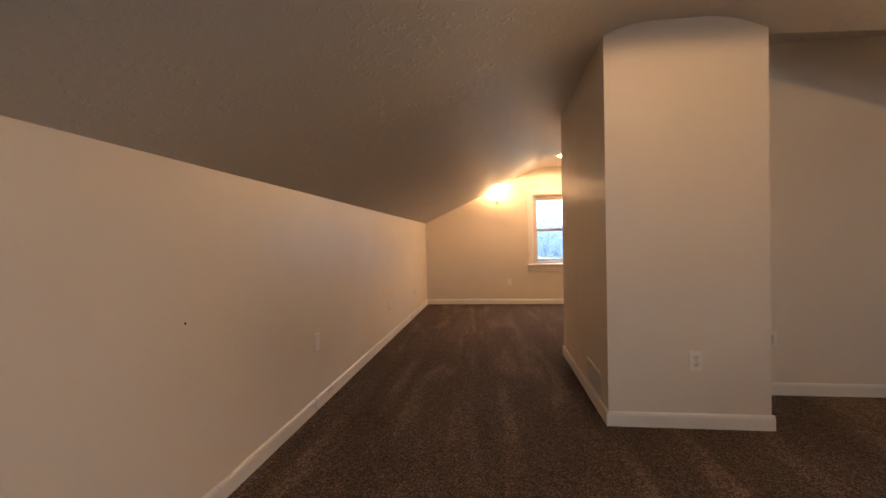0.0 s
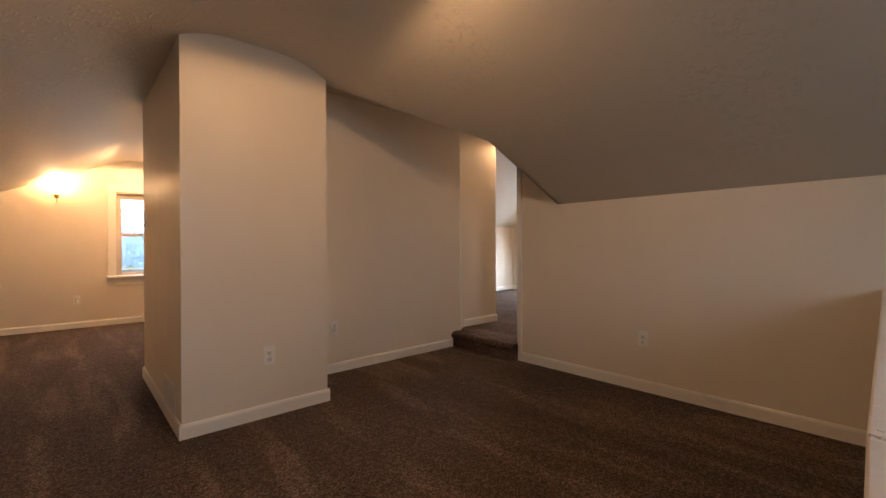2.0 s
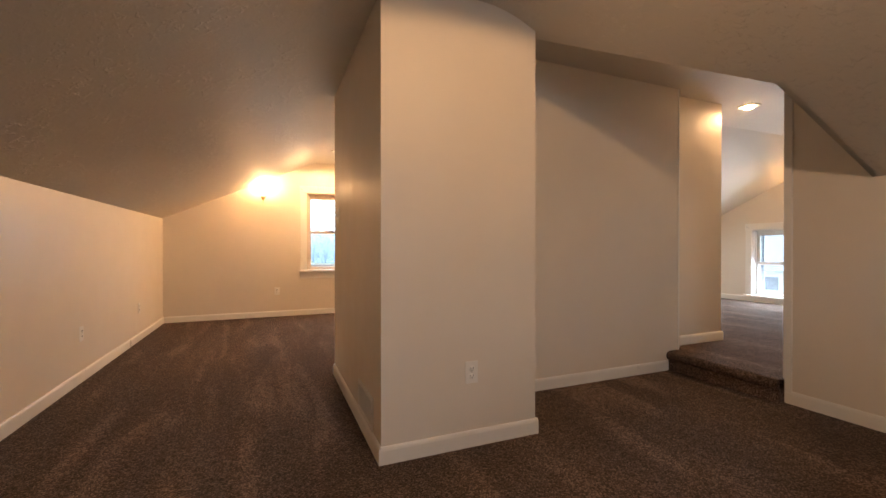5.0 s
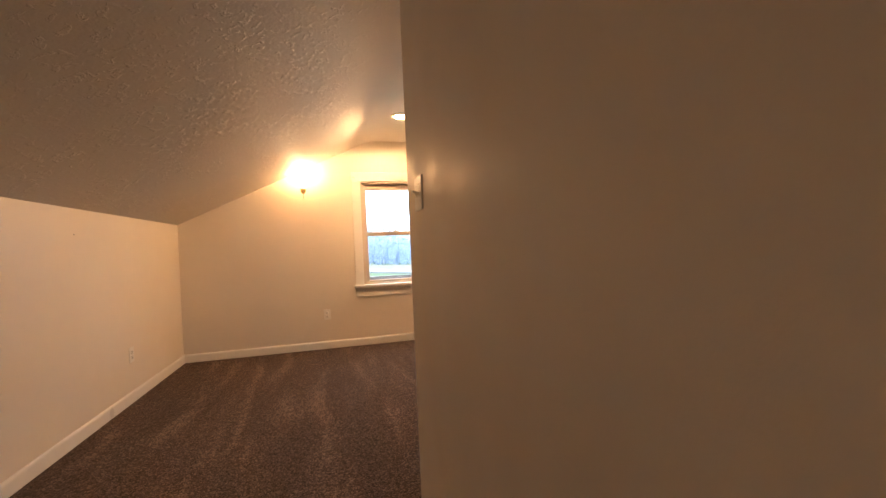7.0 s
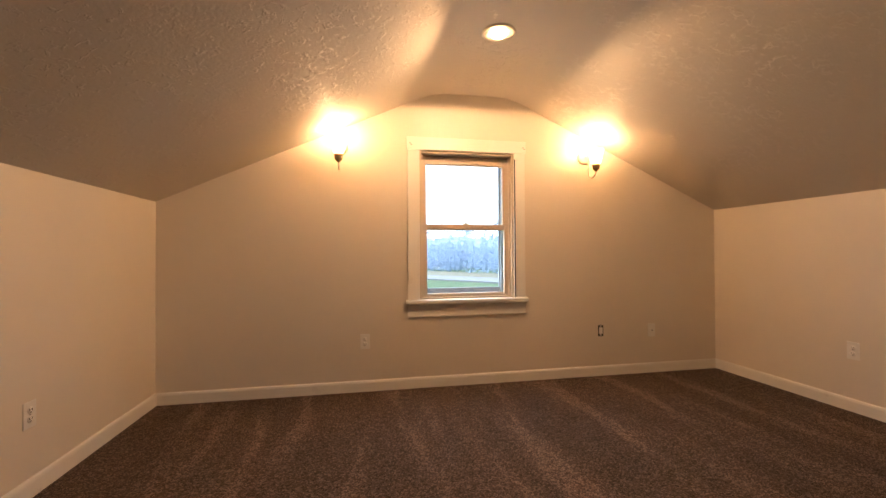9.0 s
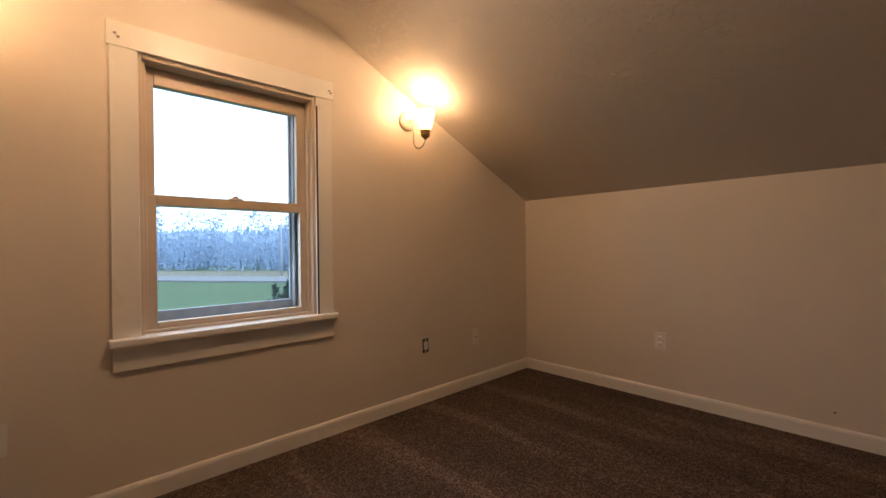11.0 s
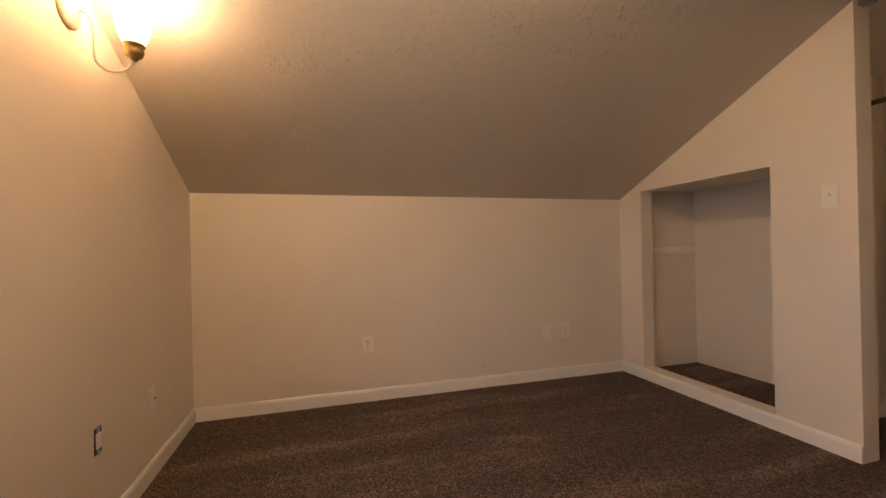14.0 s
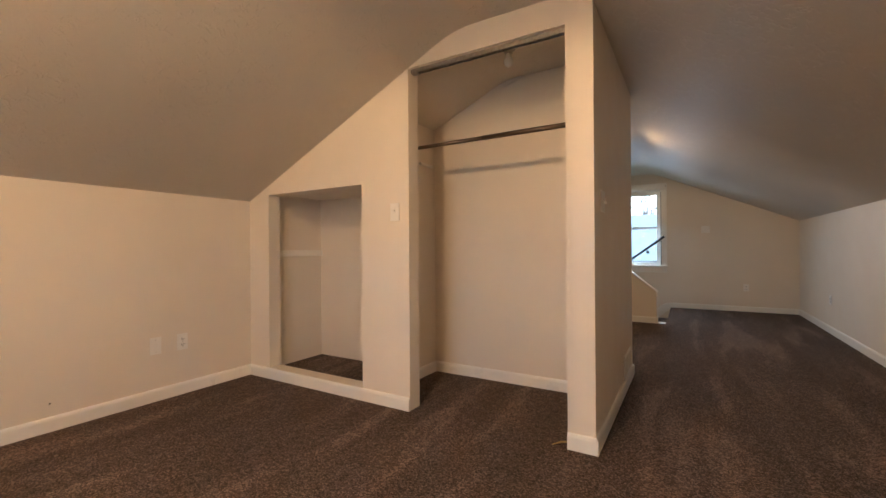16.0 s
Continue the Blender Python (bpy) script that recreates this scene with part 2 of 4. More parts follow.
# ---- mesh helpers ----
class Build:
    """Collects solids into one mesh."""

    def __init__(self):
        self.bm = bmesh.new()

    def box(self, a, b, bevel=0.0, m=None):
        lo = [min(p, q) for p, q in zip(a, b)]
        hi = [max(p, q) for p, q in zip(a, b)]
        t = Matrix.Translation([(p + q) / 2 for p, q in zip(lo, hi)]) @ Matrix.Diagonal([q - p for p, q in zip(lo, hi)] + [1])
        made = bmesh.ops.create_cube(self.bm, size=1, matrix=t)
        vs = made["verts"]
        if bevel:
            es = list({e for v in vs for e in v.link_edges})
            r = bmesh.ops.bevel(self.bm, geom=es, offset=bevel, segments=2, affect="EDGES", profile=0.6)
            vs = list({v for v in vs if v.is_valid} | set(r["verts"]))
        if m is not None:
            bmesh.ops.transform(self.bm, matrix=m, verts=vs)
        return self

    def prism(self, pts, push):
        """A polygon of 3D points, pushed along a vector."""
        a = [self.bm.verts.new(p) for p in pts]
        b = [self.bm.verts.new(Vector(p) + Vector(push)) for p in pts]
        n = len(pts)
        self.bm.faces.new(a)
        self.bm.faces.new(b[::-1])
        for i in range(n):
            self.bm.faces.new((a[i], b[i], b[(i + 1) % n], a[(i + 1) % n]))
        return self

    def lathe(self, prof, m=None, seg=24):
        """Radius and height pairs turned round z."""
        m = m or Matrix()
        rings = [[self.bm.verts.new(m @ Vector((max(r, 1e-4) * math.cos(k * math.tau / seg), max(r, 1e-4) * math.sin(k * math.tau / seg), z))) for k in range(seg)] for r, z in prof]
        for p, q in zip(rings, rings[1:]):
            for k in range(seg):
                f = self.bm.faces.new((p[k], p[(k + 1) % seg], q[(k + 1) % seg], q[k]))
                f.smooth = True
        return self

    def tube(self, pts, r, seg=10, r_end=None):
        pts = [Vector(p) for p in pts]
        rings = []
        for i, p in enumerate(pts):
            d = (pts[min(i + 1, len(pts) - 1)] - pts[max(i - 1, 0)]).normalized()
            u = d.cross(Vector((0.31, 0.17, 0.93))).normalized()
            v = d.cross(u)
            rr = r if r_end is None else r + (r_end - r) * i / (len(pts) - 1)
            rings.append([self.bm.verts.new(p + rr * (math.cos(k * math.tau / seg) * u + math.sin(k * math.tau / seg) * v)) for k in range(seg)])
        for p, q in zip(rings, rings[1:]):
            for k in range(seg):
                f = self.bm.faces.new((p[k], p[(k + 1) % seg], q[(k + 1) % seg], q[k]))
                f.smooth = True
        self.bm.faces.new(rings[0])
        self.bm.faces.new(rings[-1][::-1])
        return self

    def done(self, name, material, parent=None):
        bmesh.ops.recalc_face_normals(self.bm, faces=self.bm.faces)
        me = bpy.data.meshes.new(name)
        self.bm.to_mesh(me)
        self.bm.free()
        me.materials.append(material)
        ob = new(name, me)
        if parent is not None:
            ob.parent = parent
        return ob


def setting(ob, label=""):
    return tagged(ob, label=label, kind="structure")


# ---- plan ----
W, EN, ES, N, S = -1.84, 2.80, 2.752, 4.80, -4.54
FLAT = 2.36
REC, CLO = 0.575, 1.55
STEP = 0.16
BLOCK_W = 0.02
WELL = -2.705
SKEW = 0.045
BX = 0.91


def roof(x, south=False):
    """Height of the attic ceiling over x."""
    if x < 0.42:
        return min(FLAT, 1.443 + (x - W) * 0.457)
    return min(FLAT, 1.46 + (ES - x) * 0.44) if south else min(FLAT, 1.454 + (EN - x) * 0.458)


def wall_x(name, y0, y1, x0, x1, base, top, holes=(), label="", material=None):
    """A wall along x between y0 and y1, its top following top(x), with holes (x0, x1, z0, z1) through it."""
    b = Build()
    cuts = sorted({x0, x1, *[c for c in (0.173, 0.707, 0.82) if x0 < c < x1], *[h for q in holes for h in q[:2]]})
    for p, q in zip(cuts, cuts[1:]):
        mid = (p + q) / 2
        hs = sorted([h for h in holes if h[0] - 1e-6 < mid < h[1] + 1e-6], key=lambda h: h[2])
        lo = base
        for h in hs:
            if h[2] > lo + 1e-4:
                b.prism([(p, y0, lo), (q, y0, lo), (q, y0, h[2]), (p, y0, h[2])], (0, y1 - y0, 0))
            lo = h[3]
        if top(mid) > lo + 1e-3:
            b.prism([(p, y0, lo), (q, y0, lo), (q, y0, top(q)), (p, y0, top(p))], (0, y1 - y0, 0))
    return setting(b.done(name, material or M_WALL), label)


def wall_box(name, a, c, label="", material=None, bevel=0.0):
    return setting(Build().box(a, c, bevel).done(name, material or M_WALL), label)


def over(x):
    return roof(x) + 0.05


def over_s(x):
    return roof(x, True) + 0.05


LOW = -2.2
# window openings: centre, width, bottom, top
NW = (0.448, 0.80, 0.697, 1.893)
SW = (0.45, 0.81, 0.74, 2.08)
EW = (1.95, 0.81, 0.27, 1.33)


def hole(w):
    return (w[0] - w[1] / 2, w[0] + w[1] / 2, w[2], w[3])


# floors
wall_box("floor", (W - 0.12, WELL, -0.2), (EN + 0.12, N + 0.16, 0), "brown cut-pile carpet over the attic floor", M_CARPET)
wall_box("floor_landing", (W - 0.12, S - 0.16, -0.2), (-0.10, WELL, 0), "brown carpeted landing at the stair head", M_CARPET)
wall_box("floor_east", (ES + 0.1, -1.9, -0.2), (6.96, 3.14, STEP), "brown carpet of the raised east room", M_CARPET)

# gable and knee walls
wall_x("wall_north", N, N + 0.22, W - 0.12, EN + 0.12, -0.2, over, [hole(NW)], "cream painted gable wall with one window")
wall_x("wall_south", S - 0.22, S, W - 0.12, ES + 0.12, LOW, over_s, [hole(SW)], "cream painted gable wall over the stairs")
wall_box("wall_west", (W - 0.12, S, -0.2), (W, N, 1.47), "long cream painted knee wall")
wall_box("wall_east_north", (EN, CLO - 0.9, -0.2), (EN + 0.12, N, 1.47), "cream painted knee wall")
wall_box("wall_east_south", (ES, S, LOW), (ES + 0.12, -0.70, 1.50), "cream painted knee wall by the stairs")
# the short piece between the knee wall and the hall opening, rising with the cheek
setting(Build().prism([(ES, -0.70, -0.2), (ES, -0.265, -0.2), (ES, -0.265, 2.46), (ES, -0.70, 2.46)], (0.12, 0, 0)).done("wall_hall_south", M_WALL), "cream painted wall end beside the hall opening")

# chimney block and closet walls
wall_x("wall_block_front", 0.0, 0.12, BLOCK_W, BX, -0.2, over_s, label="cream painted front of the boxed-in chase")
setting(Build().prism([(BLOCK_W, 0.12, -0.2), (BLOCK_W, 0.12, FLAT + 0.02), (BLOCK_W, CLO, FLAT + 0.02), (BLOCK_W, CLO, -0.2)], (0.145 - BLOCK_W, 0, 0)).done("wall_block_west", M_WALL), "cream painted side of the closet block")
wall_box("wall_block_east", (BX - 0.12, 0.12, -0.2), (BX, REC, FLAT + 0.07), "cream painted side of the chase")
wall_box("wall_recess", (BX - 0.12, REC, -0.2), (ES + 0.045, REC + 0.12, 2.46), "cream painted wall beside the hall step")
wall_x("wall_closet", CLO - 0.11, CLO, 0.13, EN, -0.2, over, [(0.16, 1.16, -0.1, 2.205), (1.56, 2.557, 0.085, 1.492)], "cream painted closet front with a tall opening and a low niche")
wall_box("wall_closet_side", (1.49, 0.70, -0.2), (1.56, CLO - 0.11, 2.3), "cream painted closet partition")
wall_box("wall_niche_back", (1.56, 0.80, -0.2), (EN, 0.88, 2.0), "cream painted back of the niche")
wall_box("wall_niche_side", (2.68, 0.88, -0.2), (EN, CLO - 0.11, 2.0), "cream painted side of the niche")
wall_box("ceiling_niche", (1.56, 0.88, 1.52), (2.68, CLO - 0.11, 1.6), "plain niche ceiling")
wall_box("floor_niche", (1.56, 0.88, 0.0), (2.68, CLO - 0.11, 0.035), "brown carpet in the niche", M_CARPET)

# hall and east room
wall_box("wall_hall_north", (ES + 0.045, REC + 0.115, STEP - 0.2), (3.53, REC + 0.24, 2.46), "cream painted hall wall")
wall_box("wall_hall_south_inner", (ES + 0.12, -0.40, 0), (3.53, -0.265, 2.46), "cream painted hall wall")
wall_box("wall_east_room_west_a", (3.41, REC + 0.24, 0), (3.53, 3.02, 2.46), "cream painted wall")
wall_box("wall_east_room_west_b", (3.41, -1.78, 0), (3.53, -0.40, 2.46), "cream painted wall")
wall_box("wall_east_room_north", (3.53, 3.02, 0), (6.8, 3.14, 1.58), "cream painted knee wall of the east room")
wall_box("wall_east_room_south", (3.53, -1.90, 0), (6.8, -1.78, 1.58), "cream painted knee wall of the east room")
eb = Build()
ey0, ey1, ez0, ez1 = hole(EW)


def roof_e(y):
    return min(2.42, 1.52 + (3.02 - y) * 0.48, 1.52 + (y + 1.78) * 0.48)


ecuts = [-1.90, 0.095, 1.145, ey0, ey1, 3.14]
for p, q in zip(ecuts, ecuts[1:]):
    parts = [(0.0, ez0), (ez1, None)] if p == ey0 else [(0.0, None)]
    for lo, hi in parts:
        eb.prism([(6.8, p, lo), (6.8, q, lo), (6.8, q, hi or roof_e(q) + 0.06), (6.8, p, hi or roof_e(p) + 0.06)], (0.22, 0, 0))
setting(eb.done("wall_east", M_WALL), "cream painted gable wall of the east room with a low window")


# ceilings
def slab(name, polys, up=0.12, label=""):
    b = Build()
    for pts in polys:
        b.prism(pts, (0, 0, up))
    return setting(b.done(name, M_CEIL), label)


xb = W + (FLAT - 1.443) / 0.457
xn = EN - (FLAT - 1.454) / 0.458
xs = ES - (FLAT - 1.46) / 0.44
V0 = (0.93, 0.06)
V1 = (1.84, -0.70)


def on_s(x, y):
    return (x, y, 1.46 + (ES - x) * 0.44)


EASE = 0.14


def eased(x_bend, slope_dir, slope):
    """Profile points across a bend, from the slope to the flat part."""
    a, c = (x_bend + slope_dir * EASE, FLAT - slope * EASE), (x_bend - slope_dir * EASE, FLAT)
    pts = []
    for k in range(9):
        u = k / 8
        pts.append(((1 - u) ** 2 * a[0] + 2 * u * (1 - u) * x_bend + u * u * c[0], (1 - u) ** 2 * a[1] + (1 - (1 - u) ** 2) * FLAT))
    return pts


def strip(name, prof, y0, y1, up, label):
    """A ceiling of one profile (x, z) from y0 to y1."""
    b = Build()
    for p, q in zip(prof, prof[1:]):
        b.prism([(p[0], y0, p[1]), (q[0], y0, q[1]), (q[0], y1, q[1]), (p[0], y1, p[1])], (0, 0, up))
    bmesh.ops.remove_doubles(b.bm, verts=b.bm.verts, dist=1e-5)
    inner = [f for f in b.bm.faces if abs(f.normal.z) < 0.1 and all(len(e.link_faces) > 2 for e in f.edges if abs(e.verts[0].co.y - e.verts[1].co.y) > 0.1)]
    bmesh.ops.delete(b.bm, geom=inner, context="FACES")
    for f in b.bm.faces:
        f.smooth = True
    ob = b.done(name, M_CEIL)
    ob.data.set_sharp_from_angle(angle=radians(30))
    return setting(ob, label)


WEST = eased(xb, -1, 0.457)
strip("ceiling_north", [(W, 1.443)] + WEST + eased(xn, 1, 0.458)[::-1] + [(EN, 1.454)], REC + 0.13, N, 0.1, "attic ceiling with a stomped texture and eased bends")
strip("ceiling_middle", [(W, 1.443)] + WEST + eased(xs, 1, 0.44)[::-1], V0[1], REC + 0.13, 0.1, "attic ceiling with a stomped texture")
ES_PROF = eased(xs, 1, 0.44)[::-1]
strip("ceiling_south", [(W, 1.443)] + WEST + ES_PROF, S, V0[1], 0.035, "attic ceiling with a stomped texture and eased bends")
slab("ceiling_east_south", [[on_s(xs + 0.06, S), on_s(ES, S), on_s(ES, V1[1]), on_s(*V1), on_s(*V0), on_s(xs + 0.06, V0[1])]], 0.035, label="sloped ceiling with a stomped texture, cut back at the hall")
# cheek above the cut edge, and the flat hall ceiling
ck = Build()
ck.prism([on_s(*V1), on_s(ES, V1[1]), (ES, V1[1], 2.46), (V1[0], V1[1], 2.46)], (0, -0.03, 0))
ck.prism([on_s(*V0), on_s(*V1), (V1[0], V1[1], 2.46), (V0[0], V0[1], 2.46)], (-0.02, -0.024, 0.01))
setting(ck.done("wall_cheek", M_CEIL), "painted cheek over the ceiling edge")
slab("ceiling_hall", [[(BX - 0.1, -0.73, 2.42), (3.53, -0.73, 2.42), (3.53, REC + 0.24, 2.42), (BX - 0.1, REC + 0.24, 2.42)]], label="flat hall ceiling with a stomped texture")
slab("ceiling_east_room", [[(3.53, -1.78, 1.52), (6.8, -1.78, 1.52), (6.8, 0.095, 2.42), (3.53, 0.095, 2.42)],
                           [(3.53, 0.095, 2.42), (6.8, 0.095, 2.42), (6.8, 1.145, 2.42), (3.53, 1.145, 2.42)],
                           [(3.53, 1.145, 2.42), (6.8, 1.145, 2.42), (6.8, 3.02, 1.52), (3.53, 3.02, 1.52)]], label="sloped ceiling of the east room")

# step up to the hall with its carpet nosing
st = Build()
st.box((ES - 0.07, -0.265, 0.0), (ES + 0.12, REC, STEP - 0.012), 0.0)
st.tube([(ES - 0.062, -0.262 + k * 0.1045, STEP - 0.035 + 0.004 * math.sin(k * 2.1)) for k in range(9)], 0.036, 12)
st.box((ES - 0.062, -0.265, STEP - 0.06), (ES + 0.16, REC, STEP + 0.001), 0.0)
setting(st.done("step_1", M_CARPET), "single step up, wrapped in brown carpet")

# stairwell below the half wall
sb = Build()
for k in range(10):
    sb.box((-0.10 + 0.25 * k, S, LOW), (0.15 + 0.25 * k, WELL - 0.14, -0.19 * (k + 1)), 0.012)
setting(sb.done("stairs", M_CARPET), "carpeted stairs going down beside the half wall")
wall_box("wall_stair_north", (-0.10, WELL - 0.14, LOW), (ES, WELL, -0.001), "cream painted stairwell wall")
setting(Build().box((2.4, S, LOW - 0.1), (ES, WELL, LOW), 0).done("floor_below", M_CARPET), "floor at the stair foot")


# ---- half wall ----
def half_wall():
    root = new("half_wall")
    y0, y1 = WELL - 0.143, WELL - 0.003
    prof = [(ES, 0.0), (ES, 0.845), (0.445, 0.787), (0.012, 0.425), (0.012, 0.0)]
    Build().prism([(x, y0 + 0.006, z) for x, z in prof], (0, y1 - y0 - 0.012, 0)).done("body", M_WALL, root)
    b = Build()
    b.prism([(x, y0, z) for x, z in ((ES, 0.845), (ES, 0.859), (0.44, 0.801), (-0.002, 0.431), (0.006, 0.419), (0.446, 0.7875))], (0, y1 - y0, 0))
    bmesh.ops.bevel(b.bm, geom=[e for e in b.bm.edges], offset=0.005, segments=2, affect="EDGES")
    tagged(b.done("cap", M_CAP, root), label="thickly painted chipped cap")
    b = Build()
    rnd = random.Random(3)
    for k in range(22):
        y = y0 + 0.006 + (y1 - y0 - 0.012) * k / 21
        s = 0.0025 + 0.0035 * rnd.random()
        b.box((-s, -s, -s * 0.5), (s, s, s * 0.5), s * 0.3, pose(0.46 + 0.02 * rnd.uniform(-1, 1), y, 0.8008, 0, 0, rnd.uniform(0, 90)))
    b.done("chips", M_CAP, root)
    for ob in root.children:
        for v in ob.data.vertices:
            v.co.y += SKEW * max(0, v.co.x) / ES
    return tagged(root, "cream half wall with a chipped sloped cap guarding the stairs", "half wall")


half_wall()


# ---- baseboards ----
def baseboard(p, q, side, z=0.0, h=0.085):
    """A run from p to q on the floor, standing out to the given side (a unit vector)."""
    p, q, s = Vector((*p, z)), Vector((*q, z)), Vector((*side, 0))
    prof = [(0, 0), (0.014, 0), (0.014, h - 0.018), (0.011, h - 0.007), (0.006, h), (0, h)]
    b = Build()
    b.prism([p + s * a + Vector((0, 0, c)) for a, c in prof], q - p)
    ob = b.done("baseboard", M_TRIM)
    return setting(ob, "cream painted wooden baseboard")


t0 = 0.014
baseboard((W, S), (W, 0.066), (1, 0))
baseboard((W, 0.074), (W, N), (1, 0))
baseboard((W + t0, N), (EN - t0, N), (0, -1))
baseboard((EN, CLO), (EN, N), (-1, 0))
baseboard((1.16, CLO), (EN - t0, CLO), (0, 1))
baseboard((BLOCK_W, CLO), (0.16, CLO), (0, 1))
baseboard((BLOCK_W, 0 - t0), (BLOCK_W, CLO + t0), (-1, 0))
baseboard((BLOCK_W, 0), (BX + t0, 0), (0, -1))
baseboard((BX, 0), (BX, REC - t0), (1, 0))
baseboard((BX, REC), (ES - 0.085, REC), (0, -1))
baseboard((ES, WELL + 0.005), (ES, -0.275), (-1, 0))
baseboard((0.012, WELL + 0.005), (ES - t0, WELL + 0.005 + SKEW), (0, 1))
baseboard((0.012, WELL - 0.14), (0.012, WELL + 0.019), (-1, 0))
baseboard((W + t0, S), (-0.12, S), (0, 1))
baseboard((0.12, 0.70), (1.49, 0.70), (0, 1))
baseboard((1.49, 0.714), (1.49, CLO - 0.11), (-1, 0))
baseboard((ES + 0.13, REC + 0.115), (3.544, REC + 0.115), (0, -1), STEP)
baseboard((3.53, 3.02), (6.8, 3.02), (0, -1), STEP)
baseboard((6.8, -1.78), (6.8, 3.006), (-1, 0), STEP)
wall_box("wall_closet_back", (0.12, 0.60, -0.2), (1.49, 0.70, FLAT), "cream painted closet back")
# skirt that follows the stairs down
setting(Build().prism([(-0.12, S, 0.0), (-0.12, S, 0.085), (0.0, S, 0.06), (2.3, S, -1.69), (2.3, S, -1.86), (0.05, S, -0.15)], (0, 0.014, 0)).done("trim_stair_skirt", M_TRIM), "painted skirt board down the stairs")
# corner bead at the hall wall end and the opening's jamb
wall_box("trim_hall_corner", (ES + 0.038, REC - 0.004, STEP), (ES + 0.058, REC + 0.112, 2.42), "painted corner trim", M_TRIM, 0.003)
wall_box("trim_hall_jamb", (ES - 0.012, -0.305, 0.0), (ES + 0.13, -0.255, 2.42), "painted jamb of the hall opening", M_TRIM, 0.004)


# ---- windows ----
def window(name, m, w, z0, z1, label, sash_mat):
    """A double-hung window; local x along the wall, y outward, z up; the interior wall face is y = 0."""
    root = new(name)
    x0, x1 = -w / 2, w / 2
    c = 0.092
    b = Build()
    b.box((x0 - c, -0.018, z0), (x0 + 0.004, -0.001, z1), 0.003)
    b.box((x1 - 0.004, -0.018, z0), (x1 + c, -0.001, z1), 0.003)
    b.box((x0 - c - 0.008, -0.021, z1), (x1 + c + 0.008, -0.001, z1 + 0.102), 0.003)
    b.done("casing", M_TRIM, root)
    b = Build()
    b.box((x0 - c - 0.014, -0.055, z0 - 0.032), (x1 + c + 0.014, 0.05, z0), 0.008)
    b.done("sill", M_TRIM, root)
    b = Build()
    b.box((x0 - c, -0.017, z0 - 0.135), (x1 + c, -0.001, z0 - 0.033), 0.003)
    b.done("apron", M_TRIM, root)
    b = Build()
    b.box((x0, 0.0, z0), (x0 + 0.02, 0.115, z1), 0.002)
    b.box((x1 - 0.02, 0.0, z0), (x1, 0.115, z1), 0.002)
    b.box((x0 + 0.021, 0.0, z1 - 0.02), (x1 - 0.021, 0.115, z1), 0.002)
    b.box((x0 + 0.021, 0.02, z0 + 0.001), (x1 - 0.021, 0.115, z0 + 0.014), 0.002)
    for s in (x0 + 0.02, x1 - 0.036):
        b.box((s, 0.028, z0 + 0.015), (s + 0.016, 0.042, z1 - 0.022), 0.003)
    b.done("frame", sash_mat, root)
    gap = Build()
    gap.box((x1 - 0.003, -0.004, z0 + 0.002), (x1 + 0.006, -0.0192, z1 - 0.05), 0.0)
    gap.done("joint", M_DARK, root)
    zm = (z0 + z1) / 2 - 0.026
    a0, a1, st = x0 + 0.022, x1 - 0.022, 0.05
    for nm, y, lo, hi, rb, rt in (("lower_sash", 0.044, z0 + 0.015, zm + 0.035, 0.027, 0.045), ("upper_sash", 0.080, zm - 0.012, z1 - 0.021, 0.045, 0.075)):
        b = Build()
        b.box((a0, y, lo), (a0 + st, y + 0.033, hi), 0.004)
        b.box((a1 - st, y, lo), (a1, y + 0.033, hi), 0.004)
        b.box((a0 + st, y, lo), (a1 - st, y + 0.033, lo + rb), 0.004)
        b.box((a0 + st, y, hi - rt), (a1 - st, y + 0.033, hi), 0.004)
        b.done(nm, sash_mat, root)
        g = Build().box((a0 + st - 0.006, y + 0.014, lo + rb - 0.006), (a1 - st + 0.006, y + 0.018, hi - rt + 0.006)).done("pane", M_GLASS, root)
        g.visible_shadow = False
    b = Build()
    b.box((-0.03, 0.035, zm + 0.03), (0.03, 0.06, zm + 0.042), 0.003)
    b.lathe([(0.0, 0), (0.012, 0.001), (0.012, 0.012), (0.0, 0.014)], pose(0, 0.05, zm + 0.04), 12)
    b.done("latch", M_CREAM, root)
    b = Build()
    b.box((x0, 0.116, z0), (x0 + 0.035, 0.23, z1), 0.002)
    b.box((x1 - 0.035, 0.116, z0), (x1, 0.23, z1), 0.002)
    b.box((x0 + 0.036, 0.116, z1 - 0.03), (x1 - 0.036, 0.23, z1), 0.002)
    b.prism([(x0 + 0.036, 0.116, z0), (x0 + 0.036, 0.25, z0 - 0.02), (x0 + 0.036, 0.25, z0 + 0.004), (x0 + 0.036, 0.116, z0 + 0.024)], (x1 - x0 - 0.072, 0, 0))
    b.done("reveal", M_STORM, root)
    b = Build()
    for q in (x0 + 0.036, x1 - 0.072):
        b.box((q, 0.185, z0 + 0.02), (q + 0.036, 0.205, z1 - 0.032), 0.003)
        b.box((q + 0.010, 0.150, z0 + 0.02), (q + 0.016, 0.184, z1 - 0.032), 0.001)
    b.box((x0 + 0.072, 0.185, z0 + 0.015), (x1 - 0.072, 0.205, z0 + 0.075), 0.003)
    b.box((x0 + 0.072, 0.185, z1 - 0.07), (x1 - 0.072, 0.205, z1 - 0.032), 0.003)
    b.box((x0 + 0.072, 0.187, zm - 0.005), (x1 - 0.072, 0.203, zm + 0.025), 0.003)
    b.done("storm_frame", M_STORM, root)
